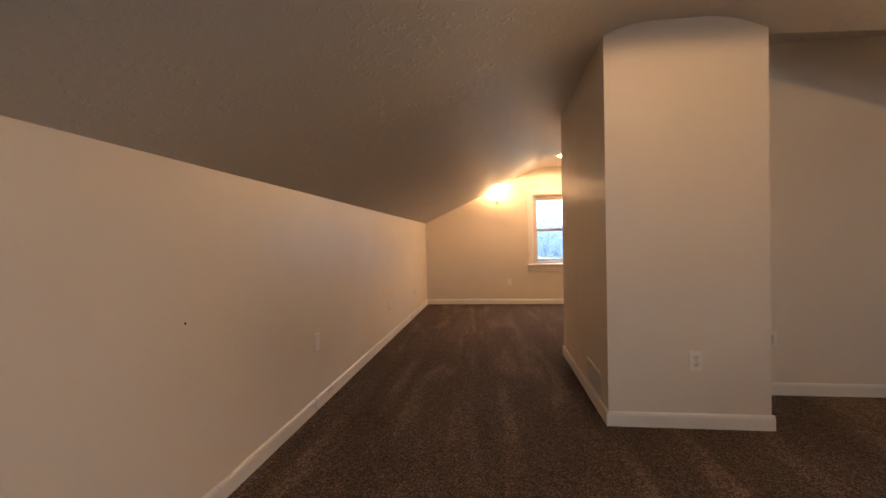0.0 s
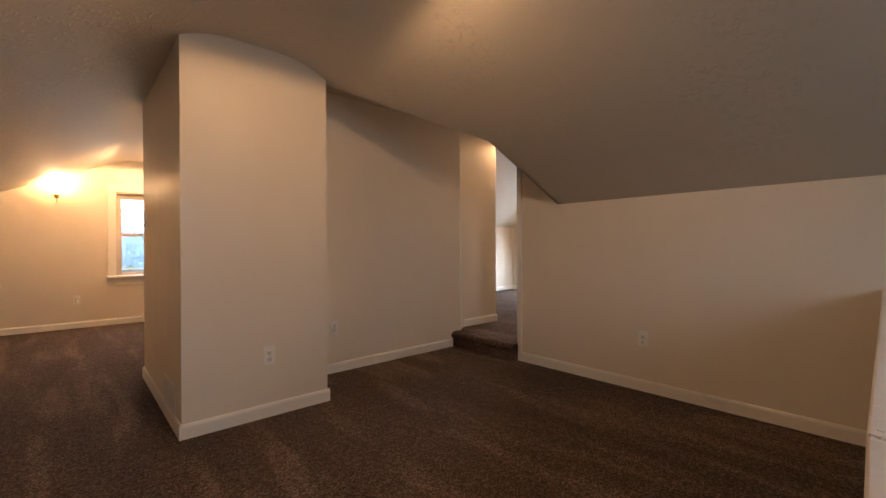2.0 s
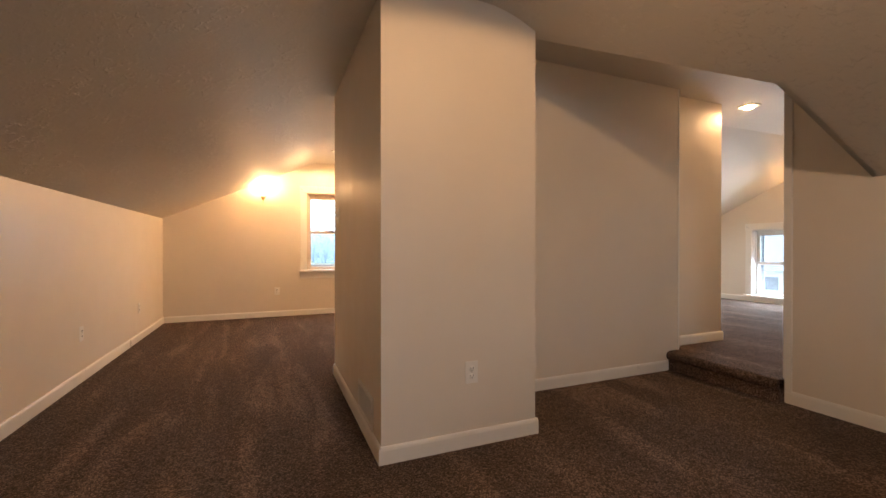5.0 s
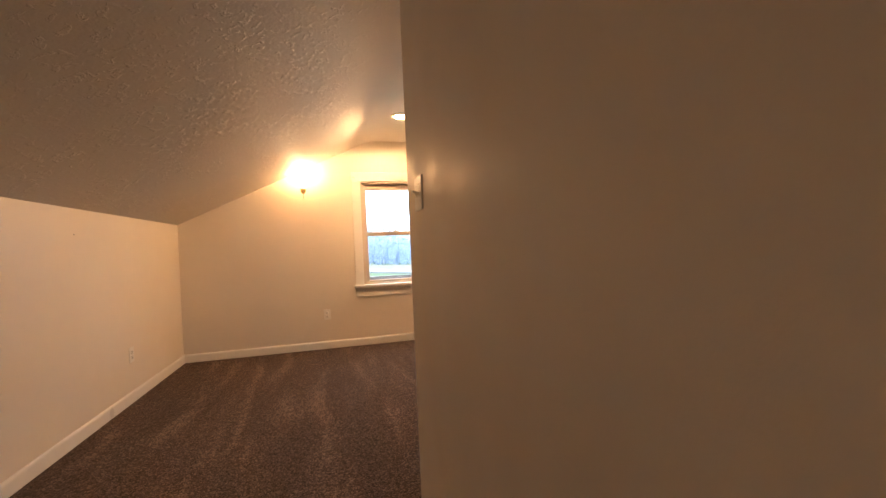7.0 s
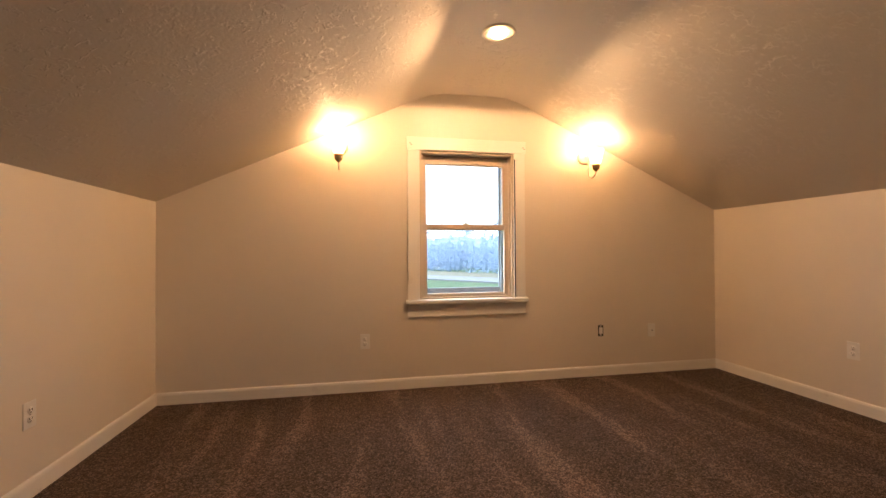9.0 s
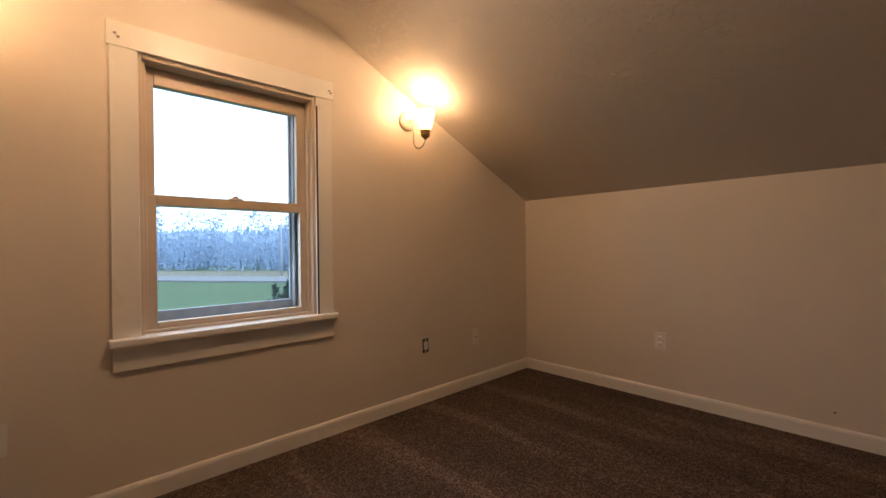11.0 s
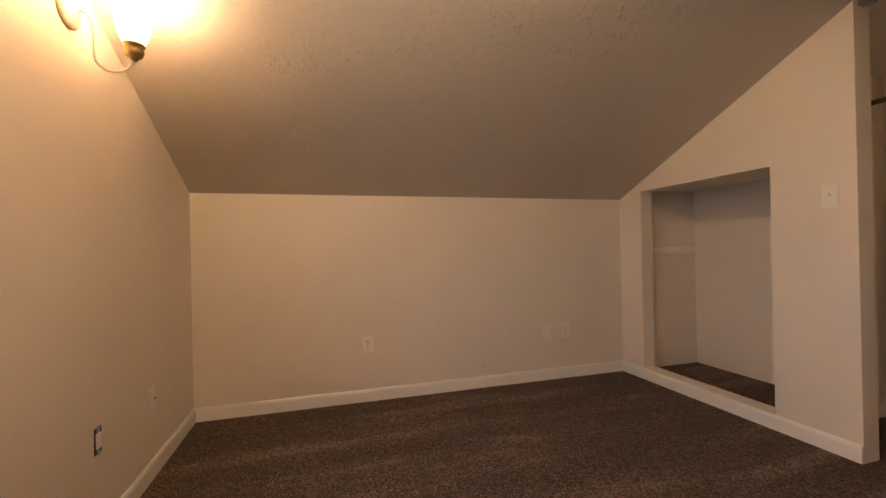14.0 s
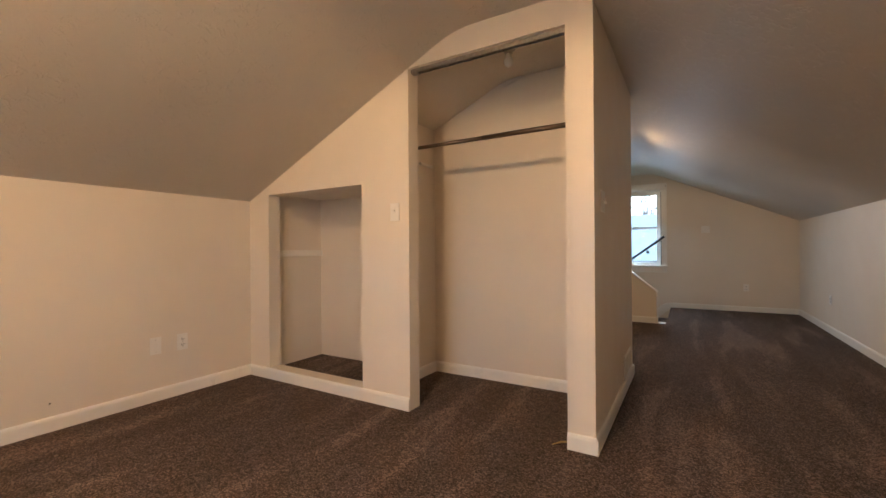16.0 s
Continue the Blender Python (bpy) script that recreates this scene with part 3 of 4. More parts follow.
    for x in (x0 - c + 0.02, x1 + c - 0.015):
        for sx, sz in ((0, 0.05), (0.011, 0.038)):
            Build().lathe([(0.0, 0), (0.006, 0.0), (0.005, 0.004), (0.0, 0.005)], pose(x + sx, -0.021, z1 + sz, 90), 10).done("screw", M_STEEL, root)
    root.matrix_world = m
    return tagged(root, label, "window", kind="structure")


window("window_1", pose(NW[0], N, 0), NW[1], NW[2], NW[3], "double-hung window with cream casing and tan sashes", M_VINYL)
window("window_2", pose(SW[0], S, 0, 0, 0, 180), SW[1], SW[2], SW[3], "double-hung window with cream casing over the stairs", M_WHITEVINYL)
window("window_3", pose(6.8, EW[0], 0, 0, 0, -90), EW[1], EW[2], EW[3], "low white double-hung window above the carpet", M_WHITEVINYL)


# ---- electrical plates ----
def plate_base(root, w=0.073, h=0.117, material=None):
    return Build().box((-w / 2, -0.006, -h / 2), (w / 2, -0.0002, h / 2), 0.003).done("plate", material or M_PLATE, root)


def outlet(m, label="white duplex wall outlet", kindof="duplex"):
    root = new("wall_outlet" if kindof == "duplex" else "wall_plate")
    plate_base(root)
    if kindof == "duplex":
        for z in (-0.0195, 0.0195):
            b = Build()
            b.lathe([(0.0, 0.0), (0.0168, 0.0), (0.0165, 0.0025), (0.0, 0.0028)], pose(0, -0.0055, z, 90), 20)
            b.done("socket", M_PLATE, root)
            b = Build()
            b.box((-0.0085, -0.0095, z - 0.001), (-0.0055, -0.0080, z + 0.008))
            b.box((0.0055, -0.0095, z - 0.001), (0.0085, -0.0080, z + 0.008))
            b.lathe([(0.0, 0), (0.003, 0), (0.003, 0.0015), (0, 0.0015)], pose(0, -0.0080, z - 0.008, 90), 8)
            b.done("slots", M_DARK, root)
        Build().lathe([(0, 0), (0.003, 0), (0.0025, 0.001), (0, 0.0012)], pose(0, -0.006, 0, 90), 8).done("screw", M_STEEL, root)
    elif kindof == "jack":
        b = Build()
        b.box((-0.008, -0.011, -0.008), (0.008, -0.0062, 0.008), 0.001)
        b.done("jack", M_PLATE, root)
        Build().lathe([(0, 0), (0.005, 0), (0.005, 0.012), (0.0, 0.012)], pose(0, -0.0105, 0, 90), 10).done("stub", M_STEEL, root)
    elif kindof == "blank":
        for z in (-0.042, 0.042):
            Build().lathe([(0, 0), (0.003, 0), (0.0025, 0.001), (0, 0.0012)], pose(0, -0.006, z, 90), 8).done("screw", M_STEEL, root)
    root.matrix_world = m
    return tagged(root, label, "outlet" if kindof == "duplex" else "wall plate", "wall outlets" if kindof == "duplex" else "wall plates")


ON_N, ON_S, ON_W, ON_E, ON_F = 0, 180, 90, -90, 180
outlet(pose(-0.378, N, 0.385, 0, 0, 0), "white duplex outlet on the window wall")
for x, y, z, r in ((W, 2.11, 0.375, 90), (W, 3.66, 0.365, 90), (W, -2.92, 0.40, 90), (EN, 3.70, 0.404, -90), (EN, 2.102, 0.38, -90), (ES, -1.427, 0.392, -90)):
    outlet(pose(x, y, z, 0, 0, r), "white duplex outlet low on the knee wall")
outlet(pose(0.507, 0, 0.392, 0, 0, 0), "white duplex outlet on the chase front")
outlet(pose(1.26, REC, 0.39, 0, 0, 0), "white duplex outlet on the recessed wall")
outlet(pose(-1.17, S, 0.386, 0, 0, 180), "white duplex outlet on the stair gable wall")
outlet(pose(2.13, N, 0.374, 0, 0, 0), "white phone jack plate on the wall", "jack")
outlet(pose(EN, 2.279, 0.382, 0, 0, -90), "white blank plate painted into the wall", "blank")
outlet(pose(W, 0.13, 0.45, 0, 0, 90), "painted-over blank plate on the knee wall", "blank")


def open_box(m):
    """An outlet box whose cover plate is missing."""
    root = new("open_outlet_box")
    b = Build()
    b.box((-0.026, -0.001, -0.048), (0.026, 0.0005, 0.048), 0.0)
    b.done("hole", M_DARK, root)
    b = Build()
    b.box((-0.017, -0.006, -0.028), (0.017, -0.0015, 0.028), 0.004)
    b.done("receptacle", M_PLATE, root)
    Build().box((-0.010, -0.004, -0.052), (0.010, -0.002, -0.030), 0.0005).done("strap", M_STEEL, root)
    Build().box((-0.010, -0.004, 0.030), (0.010, -0.002, 0.052), 0.0005).done("strap", M_STEEL, root)
    root.matrix_world = m
    return tagged(root, "dark open outlet box with its cover plate missing", "outlet box")


open_box(pose(1.635, N, 0.387))


def switch(m, gangs, label):
    root = new("light_switch")
    w = 0.073 if gangs == 1 else 0.118
    plate_base(root, w)
    for k in range(gangs):
        x = 0 if gangs == 1 else (-0.023 + 0.046 * k)
        Build().box((x - 0.0055, -0.0075, -0.013), (x + 0.0055, -0.0058, 0.013), 0.0005).done("slot", M_PLATE, root)
        Build().box((-0.004, -0.022, -0.004), (0.004, -0.004, 0.004), 0.0015, pose(x, 0, 0.002, 25 if k else -25)).done("toggle", M_PLATE, root)
        for z in (-0.03, 0.03):
            Build().lathe([(0, 0), (0.003, 0), (0.0025, 0.001), (0, 0.0012)], pose(x, -0.006, z, 90), 8).done("screw", M_PLATE, root)
    root.matrix_world = m
    return tagged(root, label, "switch", "light switches")


switch(pose(BLOCK_W, 1.33, 1.295, 0, 0, -90), 2, "white double toggle switch on the block's side")
switch(pose(1.270, CLO, 1.286, 0, 0, 180), 1, "white toggle switch beside the closet")
switch(pose(-0.62, S, 1.346, 0, 0, 180), 2, "white double toggle switch on the stair gable wall")


def vent(m):
    root = new("floor_vent")
    w, h = 0.37, 0.175
    b = Build()
    f = 0.022
    b.box((-w / 2, -0.010, 0), (w / 2, -0.0005, f), 0.003)
    b.box((-w / 2, -0.010, h - f), (w / 2, -0.0005, h), 0.003)
    b.box((-w / 2, -0.010, f), (-w / 2 + f, -0.0005, h - f), 0.003)
    b.box((w / 2 - f, -0.010, f), (w / 2, -0.0005, h - f), 0.003)
    b.box((-0.006, -0.009, f), (0.006, -0.0005, h - f), 0.002)
    b.done("frame", M_TRIM, root)
    Build().box((-w / 2 + f, -0.0015, f), (w / 2 - f, -0.0004, h - f)).done("duct", M_DARK, root)
    slat = None
    for k in range(26):
        x = -w / 2 + f + 0.006 + (w - 2 * f - 0.012) * k / 25
        if slat is None:
            slat = Build().box((-0.0012, -0.0085, f + 0.001), (0.0012, -0.0018, h - f - 0.001), 0, pose(0, 0, 0, 0, 0, 25)).done("slat", M_TRIM, root)
            slat.location = (x, 0, 0)
        else:
            o = new("slat", slat.data)
            o.parent = root
            o.location = (x, 0, 0)
    root.matrix_world = m
    return tagged(root, "cream slatted return-air grille above the baseboard", "vent")


vent(pose(BLOCK_W, 0.34, 0.09, 0, 0, -90))


# ---- lamps ----
def sconce(m):
    root = new("wall_sconce")
    b = Build()
    b.lathe([(0.0, 0.0), (0.055, 0.0), (0.056, 0.008), (0.045, 0.018), (0.03, 0.024), (0.012, 0.028), (0.0, 0.034)], pose(0, 0, 0, 90), 28)
    b.done("rose", M_CREAM, root)
    b = Build()
    pts = [(0, -0.028, 0.0), (0, -0.046, -0.003), (0, -0.060, -0.022), (0, -0.067, -0.07)]
    pts += [(0, -0.1175 + 0.0505 * math.cos(a), -0.128 - 0.045 * math.sin(a)) for a in [k * math.pi / 8 for k in range(9)]]
    b.tube(pts, 0.0048, 10)
    b.done("arm", M_CREAM, root)
    b = Build()
    b.lathe([(0.0, -0.058), (0.008, -0.056), (0.011, -0.048), (0.022, -0.042), (0.027, -0.028), (0.024, -0.014), (0.030, -0.010), (0.030, -0.006), (0.0, -0.006)], pose(0, -0.168, -0.080), 24)
    b.done("cup", M_BRASS, root)
    b = Build()
    b.lathe([(0.027, -0.008), (0.036, 0.012), (0.046, 0.045), (0.054, 0.085), (0.0575, 0.105), (0.055, 0.104), (0.051, 0.085), (0.043, 0.045), (0.033, 0.012), (0.024, -0.005)], pose(0, -0.168, -0.080), 32)
    b.done("shade", M_SHADE, root)
    b = Build()
    b.lathe([(0.0, 0.0), (0.013, 0.0), (0.014, 0.02), (0.018, 0.032), (0.022, 0.05), (0.019, 0.07), (0.01, 0.08), (0.0, 0.083)], pose(0, -0.168, -0.080), 20)
    b.done("bulb", M_BULB, root)
    root.matrix_world = m @ Matrix.Diagonal((1.13, 1.13, 1.13, 1))
    bulb_light("sconce_light", root.matrix_world @ Vector((0, -0.168, 0.045)), SCONCE, 0.05)
    return tagged(root, "lit wall sconce with frosted bell shade and brass cup", "wall lamp", "wall sconces")


sconce(pose(-0.565, N, 1.885))
sconce(pose(1.49, N, 1.885))
sconce(pose(6.8, 1.22, 1.90, 0, 0, -90))


def ceiling_lamp(x, y, z, power):
    root = new("ceiling_lamp")
    b = Build()
    b.lathe([(0.0, -0.004), (0.098, -0.003), (0.10, -0.006), (0.085, -0.010), (0.072, -0.008), (0.066, -0.006), (0.0, -0.006)], None, 36)
    b.done("ring", M_BRASS if power == 0 else M_CREAM, root)
    b = Build()
    b.lathe([(0.022, 0.0), (0.036, -0.008), (0.044, -0.016), (0.040, -0.023), (0.026, -0.028), (0.0, -0.030)], None, 24)
    b.done("bulb", M_BULB, root)
    root.matrix_world = pose(x, y, z)
    can_light("ceiling_light", (x, y, z - 0.058), power)
    return tagged(root, "lit round ceiling lamp with a bare bulb", "ceiling lamp", "ceiling lamps")


ceiling_lamp(0.39, 3.82, FLAT, CEIL_N)
ceiling_lamp(0.42, -1.35, FLAT, CEIL_S)
ceiling_lamp(3.82, 0.62, 2.42, CEIL_E)


def porcelain_lamp(x, y, z):
    root = new("closet_lamp")
    b = Build()
    b.lathe([(0.0, -0.003), (0.058, -0.003), (0.06, -0.010), (0.05, -0.018), (0.045, -0.03), (0.03, -0.036), (0.026, -0.055), (0.0, -0.056)], None, 28)
    b.done("holder", M_STEEL, root)
    for k in range(4):
        a = k * math.pi / 2 + 0.4
        Build().lathe([(0, 0), (0.006, 0), (0.006, -0.02), (0, -0.021)], pose(0.05 * math.cos(a), 0.05 * math.sin(a), -0.004), 8).done("screw", M_ROD, root)
    b = Build()
    b.lathe([(0.013, -0.05), (0.014, -0.07), (0.026, -0.09), (0.030, -0.11), (0.026, -0.13), (0.012, -0.142), (0.0, -0.144)], None, 22)
    b.done("bulb", M_BULBOFF, root)
    root.matrix_world = pose(x, y, z)
    return tagged(root, "unlit bare bulb in a porcelain ceiling holder", "ceiling lamp")


porcelain_lamp(0.61, 1.20, FLAT)


# ---- closet fittings ----
def closet_rod():
    root = new("closet_rod")
    b = Build()
    b.tube([(0.122, 1.20, 1.785), (0.8, 1.20, 1.785)], 0.016, 16)
    b.tube([(0.78, 1.20, 1.785), (1.488, 1.20, 1.785)], 0.0135, 16)
    b.done("rod", M_ROD, root)
    for x, s in ((0.12, 90), (1.49, -90)):
        Build().lathe([(0.0, 0.0), (0.03, 0.0), (0.03, 0.006), (0.022, 0.012), (0.021, 0.02)], pose(x, 1.20, 1.785, 0, s), 20).done("flange", M_STEEL, root)
    return tagged(root, "dark telescopic metal closet rod between the walls", "closet rod")


closet_rod()


def cleat(name, a, b, label):
    return tagged(Build().box(a, b, 0.003).done(name, M_TRIM), label, "shelf cleat", "shelf cleats")


cleat("shelf_cleat", (1.463, 0.76, 1.725), (1.4895, 0.945, 1.745), "short cream painted shelf cleat on the closet side")
cleat("shelf_cleat", (2.661, 0.8805, 0.985), (2.6795, CLO - 0.112, 1.04), "cream painted shelf cleat in the niche")


def bifold_track():
    root = new("door_track")
    z, y = 2.205, CLO - 0.045
    b = Build()
    b.box((0.157, y - 0.017, z - 0.003), (1.158, y + 0.017, z - 0.0005))
    b.box((0.157, y - 0.017, z - 0.026), (1.158, y - 0.0145, z - 0.003))
    b.box((0.157, y + 0.0145, z - 0.026), (1.158, y + 0.017, z - 0.003))
    b.done("channel", M_STEEL, root)
    Build().box((1.10, y - 0.012, z - 0.034), (1.15, y + 0.012, z - 0.004), 0.002).done("bracket", M_STEEL, root)
    return tagged(root, "grey steel door track under the closet header", "door track")


bifold_track()

# loose strip of carpet edge at the pillar's foot
lp = Build()
lp.tube([(0.168, CLO - 0.05, 0.012), (0.20, CLO - 0.01, 0.020), (0.235, CLO + 0.02, 0.012)], 0.006, 8, 0.003)
tagged(lp.done("carpet_scrap", M_BRASS), "small pale scrap at the closet jamb's foot", "carpet scrap")


def handrail():
    root = new("handrail")
    d = Vector((2.0, 0, -1.52))
    a = Vector((0.02, S + 0.075, 1.22))
    b = Build()
    b.tube([a + Vector((-0.03, 0, 0.02)), a, a + d * 0.5, a + d], 0.021, 14)
    b.done("rail", M_BLACK, root)
    for k in (0.12, 0.85):
        p = a + d * k
        b = Build()
        b.tube([p + Vector((0, 0, -0.02)), p + Vector((0, -0.02, -0.06)), Vector((p.x, S, p.z - 0.07))], 0.007, 8)
        b.lathe([(0, 0), (0.028, 0), (0.026, 0.006), (0, 0.007)], pose(p.x, S, p.z - 0.07, -90), 16)
        b.done("bracket", M_BLACK, root)
    return tagged(root, "black wall-mounted handrail along the stairs", "handrail")


handrail()


# nail holes and dents
def nail_hole(m, r):
    ob = Build().lathe([(0.0, 0.0), (r, 0.0), (r * 0.8, 0.0008), (0, 0.001)], Matrix(), 10).done("nail_hole", M_DARK)
    ob.matrix_world = m
    return tagged(ob, "small dark nail hole in the paint", "nail hole", "nail holes")


nail_hole(pose(W, -1.064, 0.81, 0, 90), 0.006)
nail_hole(pose(EN, 2.832, 0.16, 0, -90), 0.005)
nail_hole(pose(W, 3.0, 1.28, 0, 90), 0.004)


# ---- outside ----
GROUND = -3.1


def sheet(name, pts, z, material, label):
    return setting(Build().prism([(x, y, z) for x, y in pts], (0, 0, -0.2)).done(name, material), label)


sheet("ground", [(-900, -900), (900, -900), (900, 900), (-900, 900)], GROUND, M_GRASS, "green lawn stretching to the woods")
sheet("road", [(-60, 162), (60, -2), (66, 3), (-54, 168)], GROUND + 0.21, M_ROAD, "pale wet road past the lawn")
sheet("ground_verge", [(-54, 168), (66, 3), (76, 10), (-44, 176)], GROUND + 0.205, M_DULLGRASS, "dull verge beyond the road")
sheet("ground_yard", [(11, -60), (60, -60), (60, 35), (11, 35)], GROUND + 0.204, M_DULLGRASS, "dull winter yard")


def lower_wall(name, a, c):
    return wall_box(name, (*a, GROUND), (*c, -0.201), "pale siding of the storey below", M_SIDING)


lower_wall("wall_lower_west", (W - 0.12, S - 0.22), (W, N + 0.22))
lower_wall("wall_lower_east", (EN, S - 0.22), (EN + 0.12, N + 0.22))
lower_wall("wall_lower_north", (W, N + 0.10), (EN, N + 0.22))
lower_wall("wall_lower_south", (W, S - 0.40), (EN, S - 0.23))
lower_wall("wall_lower_room_east", (6.90, -1.9), (7.02, 3.14))
lower_wall("wall_lower_room_north", (EN + 0.12, 3.02), (6.90, 3.14))
lower_wall("wall_lower_room_south", (EN + 0.12, -1.9), (6.90, -1.78))

dome = Build()
dome.lathe([(900 * math.cos(a), GROUND - 30 + 700 * math.sin(a)) for a in [k * math.pi / 2 / 14 for k in range(15)]], None, 48)
setting(dome.done("backdrop_sky", M_CLOUD), "white overcast sky")


def branches(b, p, d, length, r, depth, rnd):
    q = p + d * length
    mid = p + d * length * 0.5 + Vector((rnd.uniform(-1, 1), rnd.uniform(-1, 1), rnd.uniform(-0.4, 0.6))) * length * 0.07
    b.tube([p, mid, q], r, 5 if depth < 3 else 7, r * 0.62)
    if depth == 0:
        return
    for k in range(3 if depth > 1 else 4):
        nd = (d + Vector((rnd.uniform(-1, 1), rnd.uniform(-1, 1), rnd.uniform(-0.25, 0.75))) * 0.75).normalized()
        branches(b, q if k < 2 else mid, nd, length * rnd.uniform(0.6, 0.82), r * 0.58, depth - 1, rnd)


def bare_tree(at, h, seed, label):
    rnd = random.Random(seed)
    root = new("bare_tree")
    b = Build()
    b.tube([(0, 0, 0), (0.03 * h * 0.2, 0, h * 0.18), (0, 0.01 * h, h * 0.36)], h * 0.026, 9, h * 0.018)
    b.done("trunk", M_BARK, root)
    b = Build()
    for k in range(5):
        a = k * 1.3 + rnd.random()
        branches(b, Vector((0, 0.01 * h, h * (0.28 + 0.02 * k))), Vector((math.cos(a) * 0.8, math.sin(a) * 0.8, 0.9)).normalized(), h * 0.2, h * 0.011, 4, rnd)
    b.done("limbs", M_BARK, root)
    root.matrix_world = pose(*at)
    return tagged(root, label, "tree", "bare trees")


bare_tree((22.0, 6.2, GROUND), 9, 5, "bare grey winter tree in the yard")
bare_tree((-1.5, -27, GROUND), 11, 8, "bare grey winter tree beyond the stairs window")
bare_tree((3.5, -24, GROUND), 10, 11, "bare grey winter tree beyond the stairs window")


def conifer(at, h, seed):
    """A loose evergreen shrub: stem, drooping limbs and many short needle sprays."""
    rnd = random.Random(seed)
    root = new("evergreen_shrub")
    stems, b = Build(), Build()
    for k in range(15):
        a, d = k * 2.4 + rnd.random(), h * 0.62 * (k / 15) ** 0.7
        top = h * rnd.uniform(0.8, 1.0) * (1 - 0.45 * k / 15)
        foot, tip = Vector((d * 0.25 * math.cos(a), d * 0.25 * math.sin(a), 0)), Vector((d * math.cos(a), d * math.sin(a), top))
        stems.tube([foot, foot.lerp(tip, 0.5), tip], h * 0.012, 6, 0.006)
        for j in range(480):
            z = rnd.random() ** 0.8
            c = foot.lerp(tip, 0.12 + 0.9 * z)
            w, e = rnd.uniform(0, math.tau), h * 0.24 * (1.03 - z) * rnd.random() ** 0.6
            out = Vector((math.cos(w), math.sin(w), 0))
            p = c + out * e
            q = (out * 0.8 + Vector((rnd.uniform(-0.4, 0.4), rnd.uniform(-0.4, 0.4), rnd.uniform(0.1, 1.3)))).normalized()
            u = q.cross(Vector((rnd.random(), rnd.random(), 1))).normalized()
            n = h * rnd.uniform(0.015, 0.05)
            b.bm.faces.new([b.bm.verts.new(g) for g in (p - u * n * 0.3, p + q * n * 1.7, p + u * n * 0.3, p - q * n * 0.3)])
    stems.done("trunk", M_BARK, root)
    b.done("needles", M_NEEDLE, root)
    root.matrix_world = pose(*at)
    return tagged(root, "dark green evergreen shrub on the lawn", "shrub", "evergreen shrubs")


conifer((7.7, 21.3, GROUND + 0.05), 2.9, 2)
conifer((9.2, 23.0, GROUND + 0.05), 2.5, 5)
conifer((11.7, 21.5, GROUND + 0.05), 3.0, 3)
conifer((5.6, 19.5, GROUND + 0.05), 1.5, 4)


def far_woods():
    """A belt of bare woods in a mist-tinted colour, uneven and full of gaps."""
    rnd = random.Random(21)
    b = Build()
    along, away = Vector((0.59, -0.807, 0)), Vector((0.807, 0.59, 0))
    for k in range(560):
        t, o = rnd.uniform(-90, 150), 15 + 28 * rnd.random()
        c = Vector((16, 65, GROUND)) + along * t + away * o
        h = rnd.uniform(6.5, 14)
        b.tube([c, c + Vector((rnd.uniform(-0.4, 0.4), 0, h * 0.7))], 0.16, 4, 0.05)
        for j in range(120):
            a, z = rnd.uniform(0, math.tau), h * (0.03 + 0.97 * rnd.random() ** 1.3)
            r = h * 0.26 * rnd.random() ** 0.5 * (1.2 - z / h)
            p = c + Vector((r * math.cos(a), r * math.sin(a), z))
            s = rnd.uniform(0.10, 0.36)
            u = Vector((rnd.uniform(-1, 1), rnd.uniform(-1, 1), rnd.uniform(-0.3, 1.2))).normalized()
            v = u.cross(away).normalized()
            b.bm.faces.new([b.bm.verts.new(q) for q in (p - u * s * 1.5, p - v * s * 0.45, p + u * s * 1.4, p + v * s * 0.5)])
    return tagged(b.done("far_woods", M_HAZEWOOD), "belt of winter woods, coloured grey-blue for mist", "woods", kind="stuff")


far_woods()


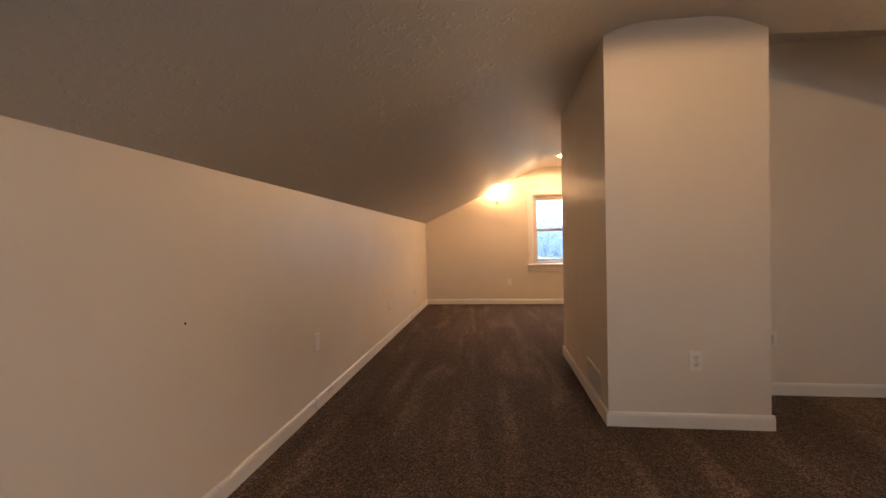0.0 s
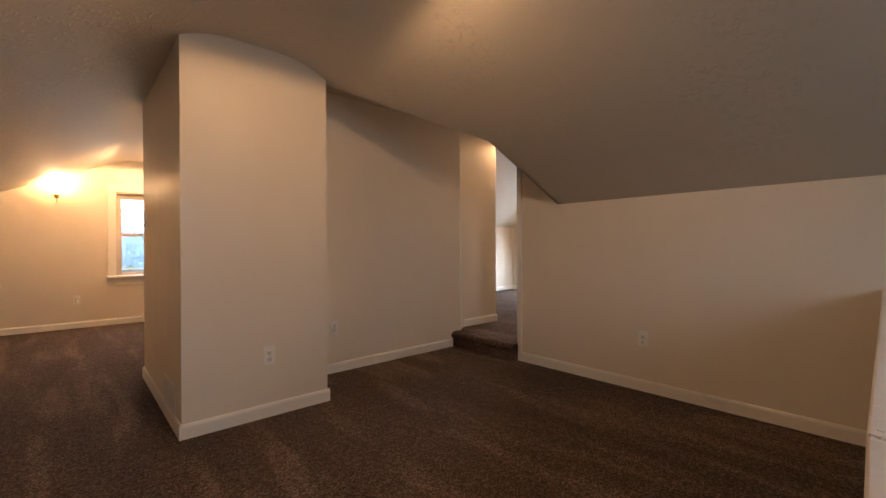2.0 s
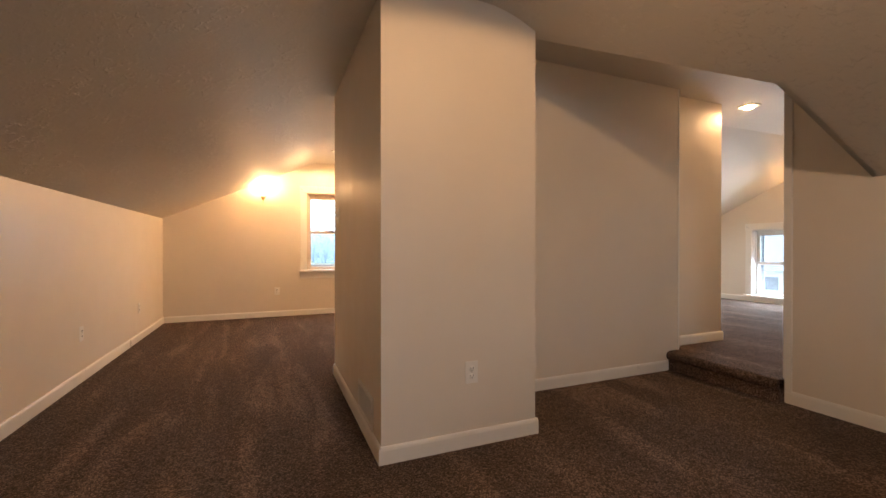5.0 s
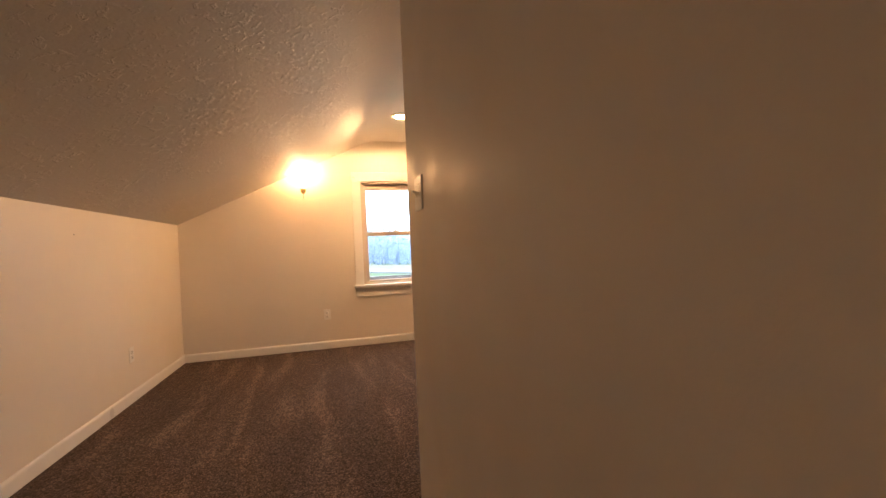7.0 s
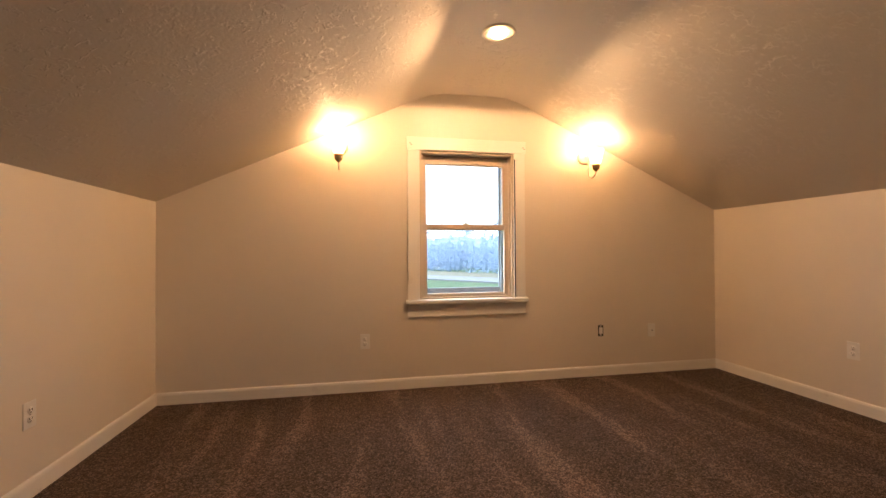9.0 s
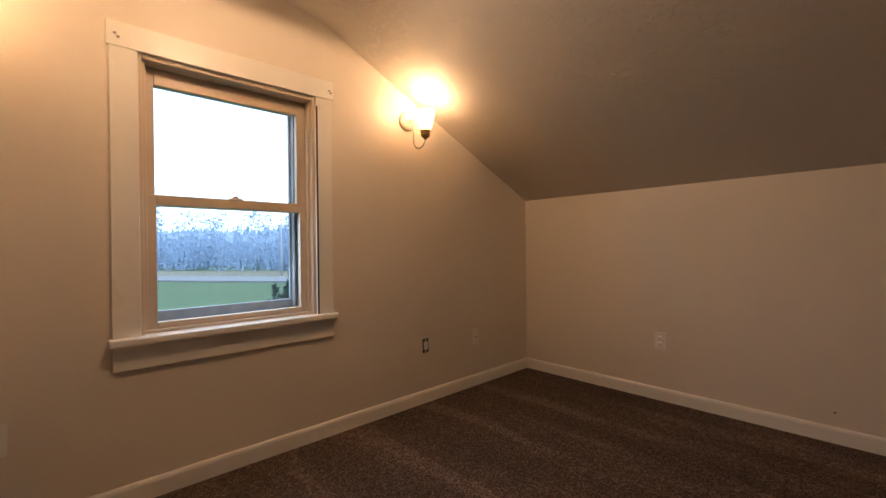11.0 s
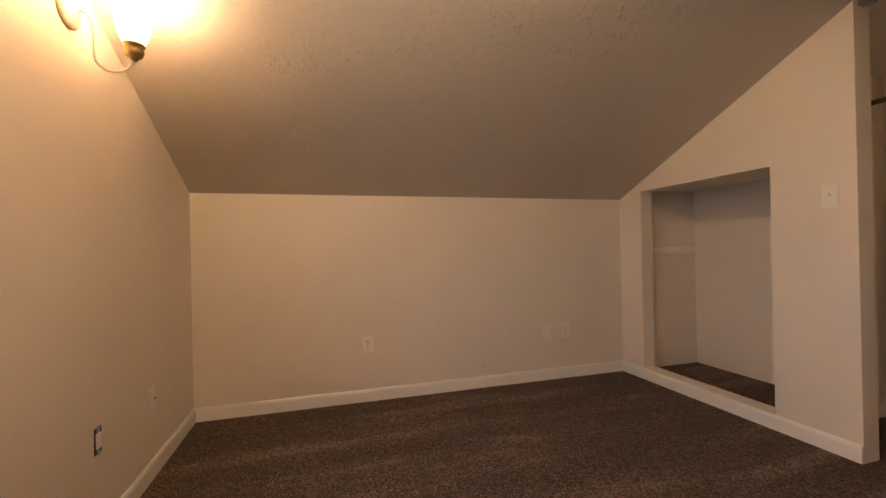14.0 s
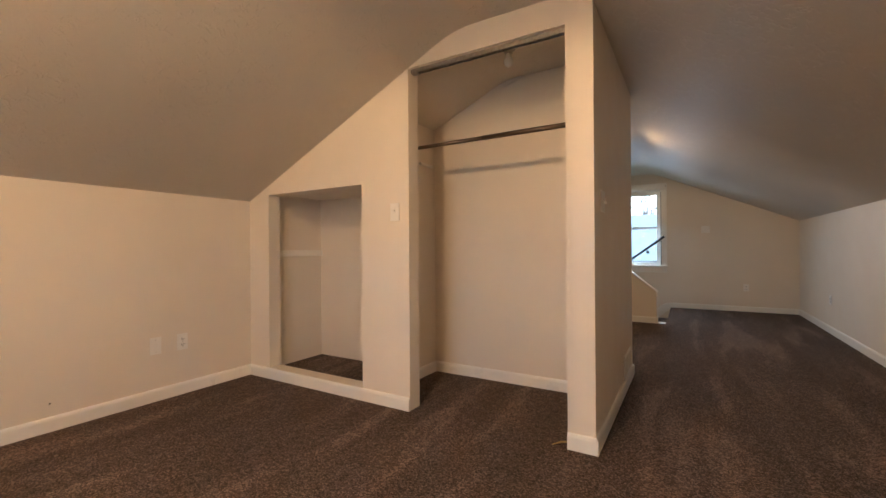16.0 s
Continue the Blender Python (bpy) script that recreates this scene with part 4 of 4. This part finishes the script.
def far_ridge(away_by, height, seed, material, label):
    """A paler backdrop of woods behind, haze put into its colour, with a ragged, feathered top."""
    b, rnd = Build(), random.Random(seed)
    along, away = Vector((0.59, -0.807, 0)), Vector((0.807, 0.59, 0))
    start = Vector((16, 65, GROUND)) + away * away_by
    prev = None
    for k in range(900):
        t = -150 + 0.47 * k
        h = height + 2.0 * noise.noise(Vector((t * 0.06, seed, 0))) + 1.3 * noise.noise(Vector((t * 0.31, seed, 3.0))) + rnd.uniform(-0.9, 0.9)
        p = start + along * t
        ring = [b.bm.verts.new(p), b.bm.verts.new(p + Vector((0, 0, h)))]
        if prev:
            b.bm.faces.new((prev[0], ring[0], ring[1], prev[1]))
        prev = ring
    return setting(b.done("backdrop_woods", material), label)


far_ridge(46, 6.2, 1, M_FARHAZE, "backdrop of distant woods with mist in its colour")
far_ridge(62, 10.0, 2, M_PALEHAZE, "backdrop of woods farther off, coloured paler for mist")


def pole(x, y, h):
    root = new("utility_pole")
    Build().tube([(0, 0, 0), (0, 0, h)], 0.13, 10, 0.09).done("post", M_POLE, root)
    Build().box((-0.9, -0.06, h - 0.6), (0.9, 0.06, h - 0.48), 0.01).done("crossarm", M_POLE, root)
    root.matrix_world = pose(x, y, GROUND)
    return tagged(root, "weathered utility pole by the road", "utility pole", "utility poles")


pole(24, 63, 8)
pole(41, 38, 8)


def neighbour(at, w, d, h, rh):
    root = new("house")
    Build().box((-w / 2, -d / 2, 0), (w / 2, d / 2, h), 0.02).done("wall", M_SIDING, root)
    Build().prism([(-w / 2 - 0.4, -d / 2 - 0.4, h), (-w / 2 - 0.4, d / 2 + 0.4, h), (-w / 2 - 0.4, 0, h + rh)], (w + 0.8, 0, 0)).done("roof", M_ROOF, root)
    for x in (-w * 0.3, w * 0.05, w * 0.32):
        for s in (-1, 1):
            Build().box((x - 0.5, s * (d / 2 + 0.03), 1.0), (x + 0.5, s * (d / 2 - 0.02), 2.2), 0.01).done("window", M_ROOF, root)
    root.matrix_world = at
    return tagged(root, "pale sided house with a grey shingle roof", "house", "neighbour houses")


neighbour(pose(34, 9, GROUND, 0, 0, 90), 18, 9, 2.6, 2.6)
neighbour(pose(3, -15, GROUND, 0, 0, 0), 16, 9, 2.8, 2.7)
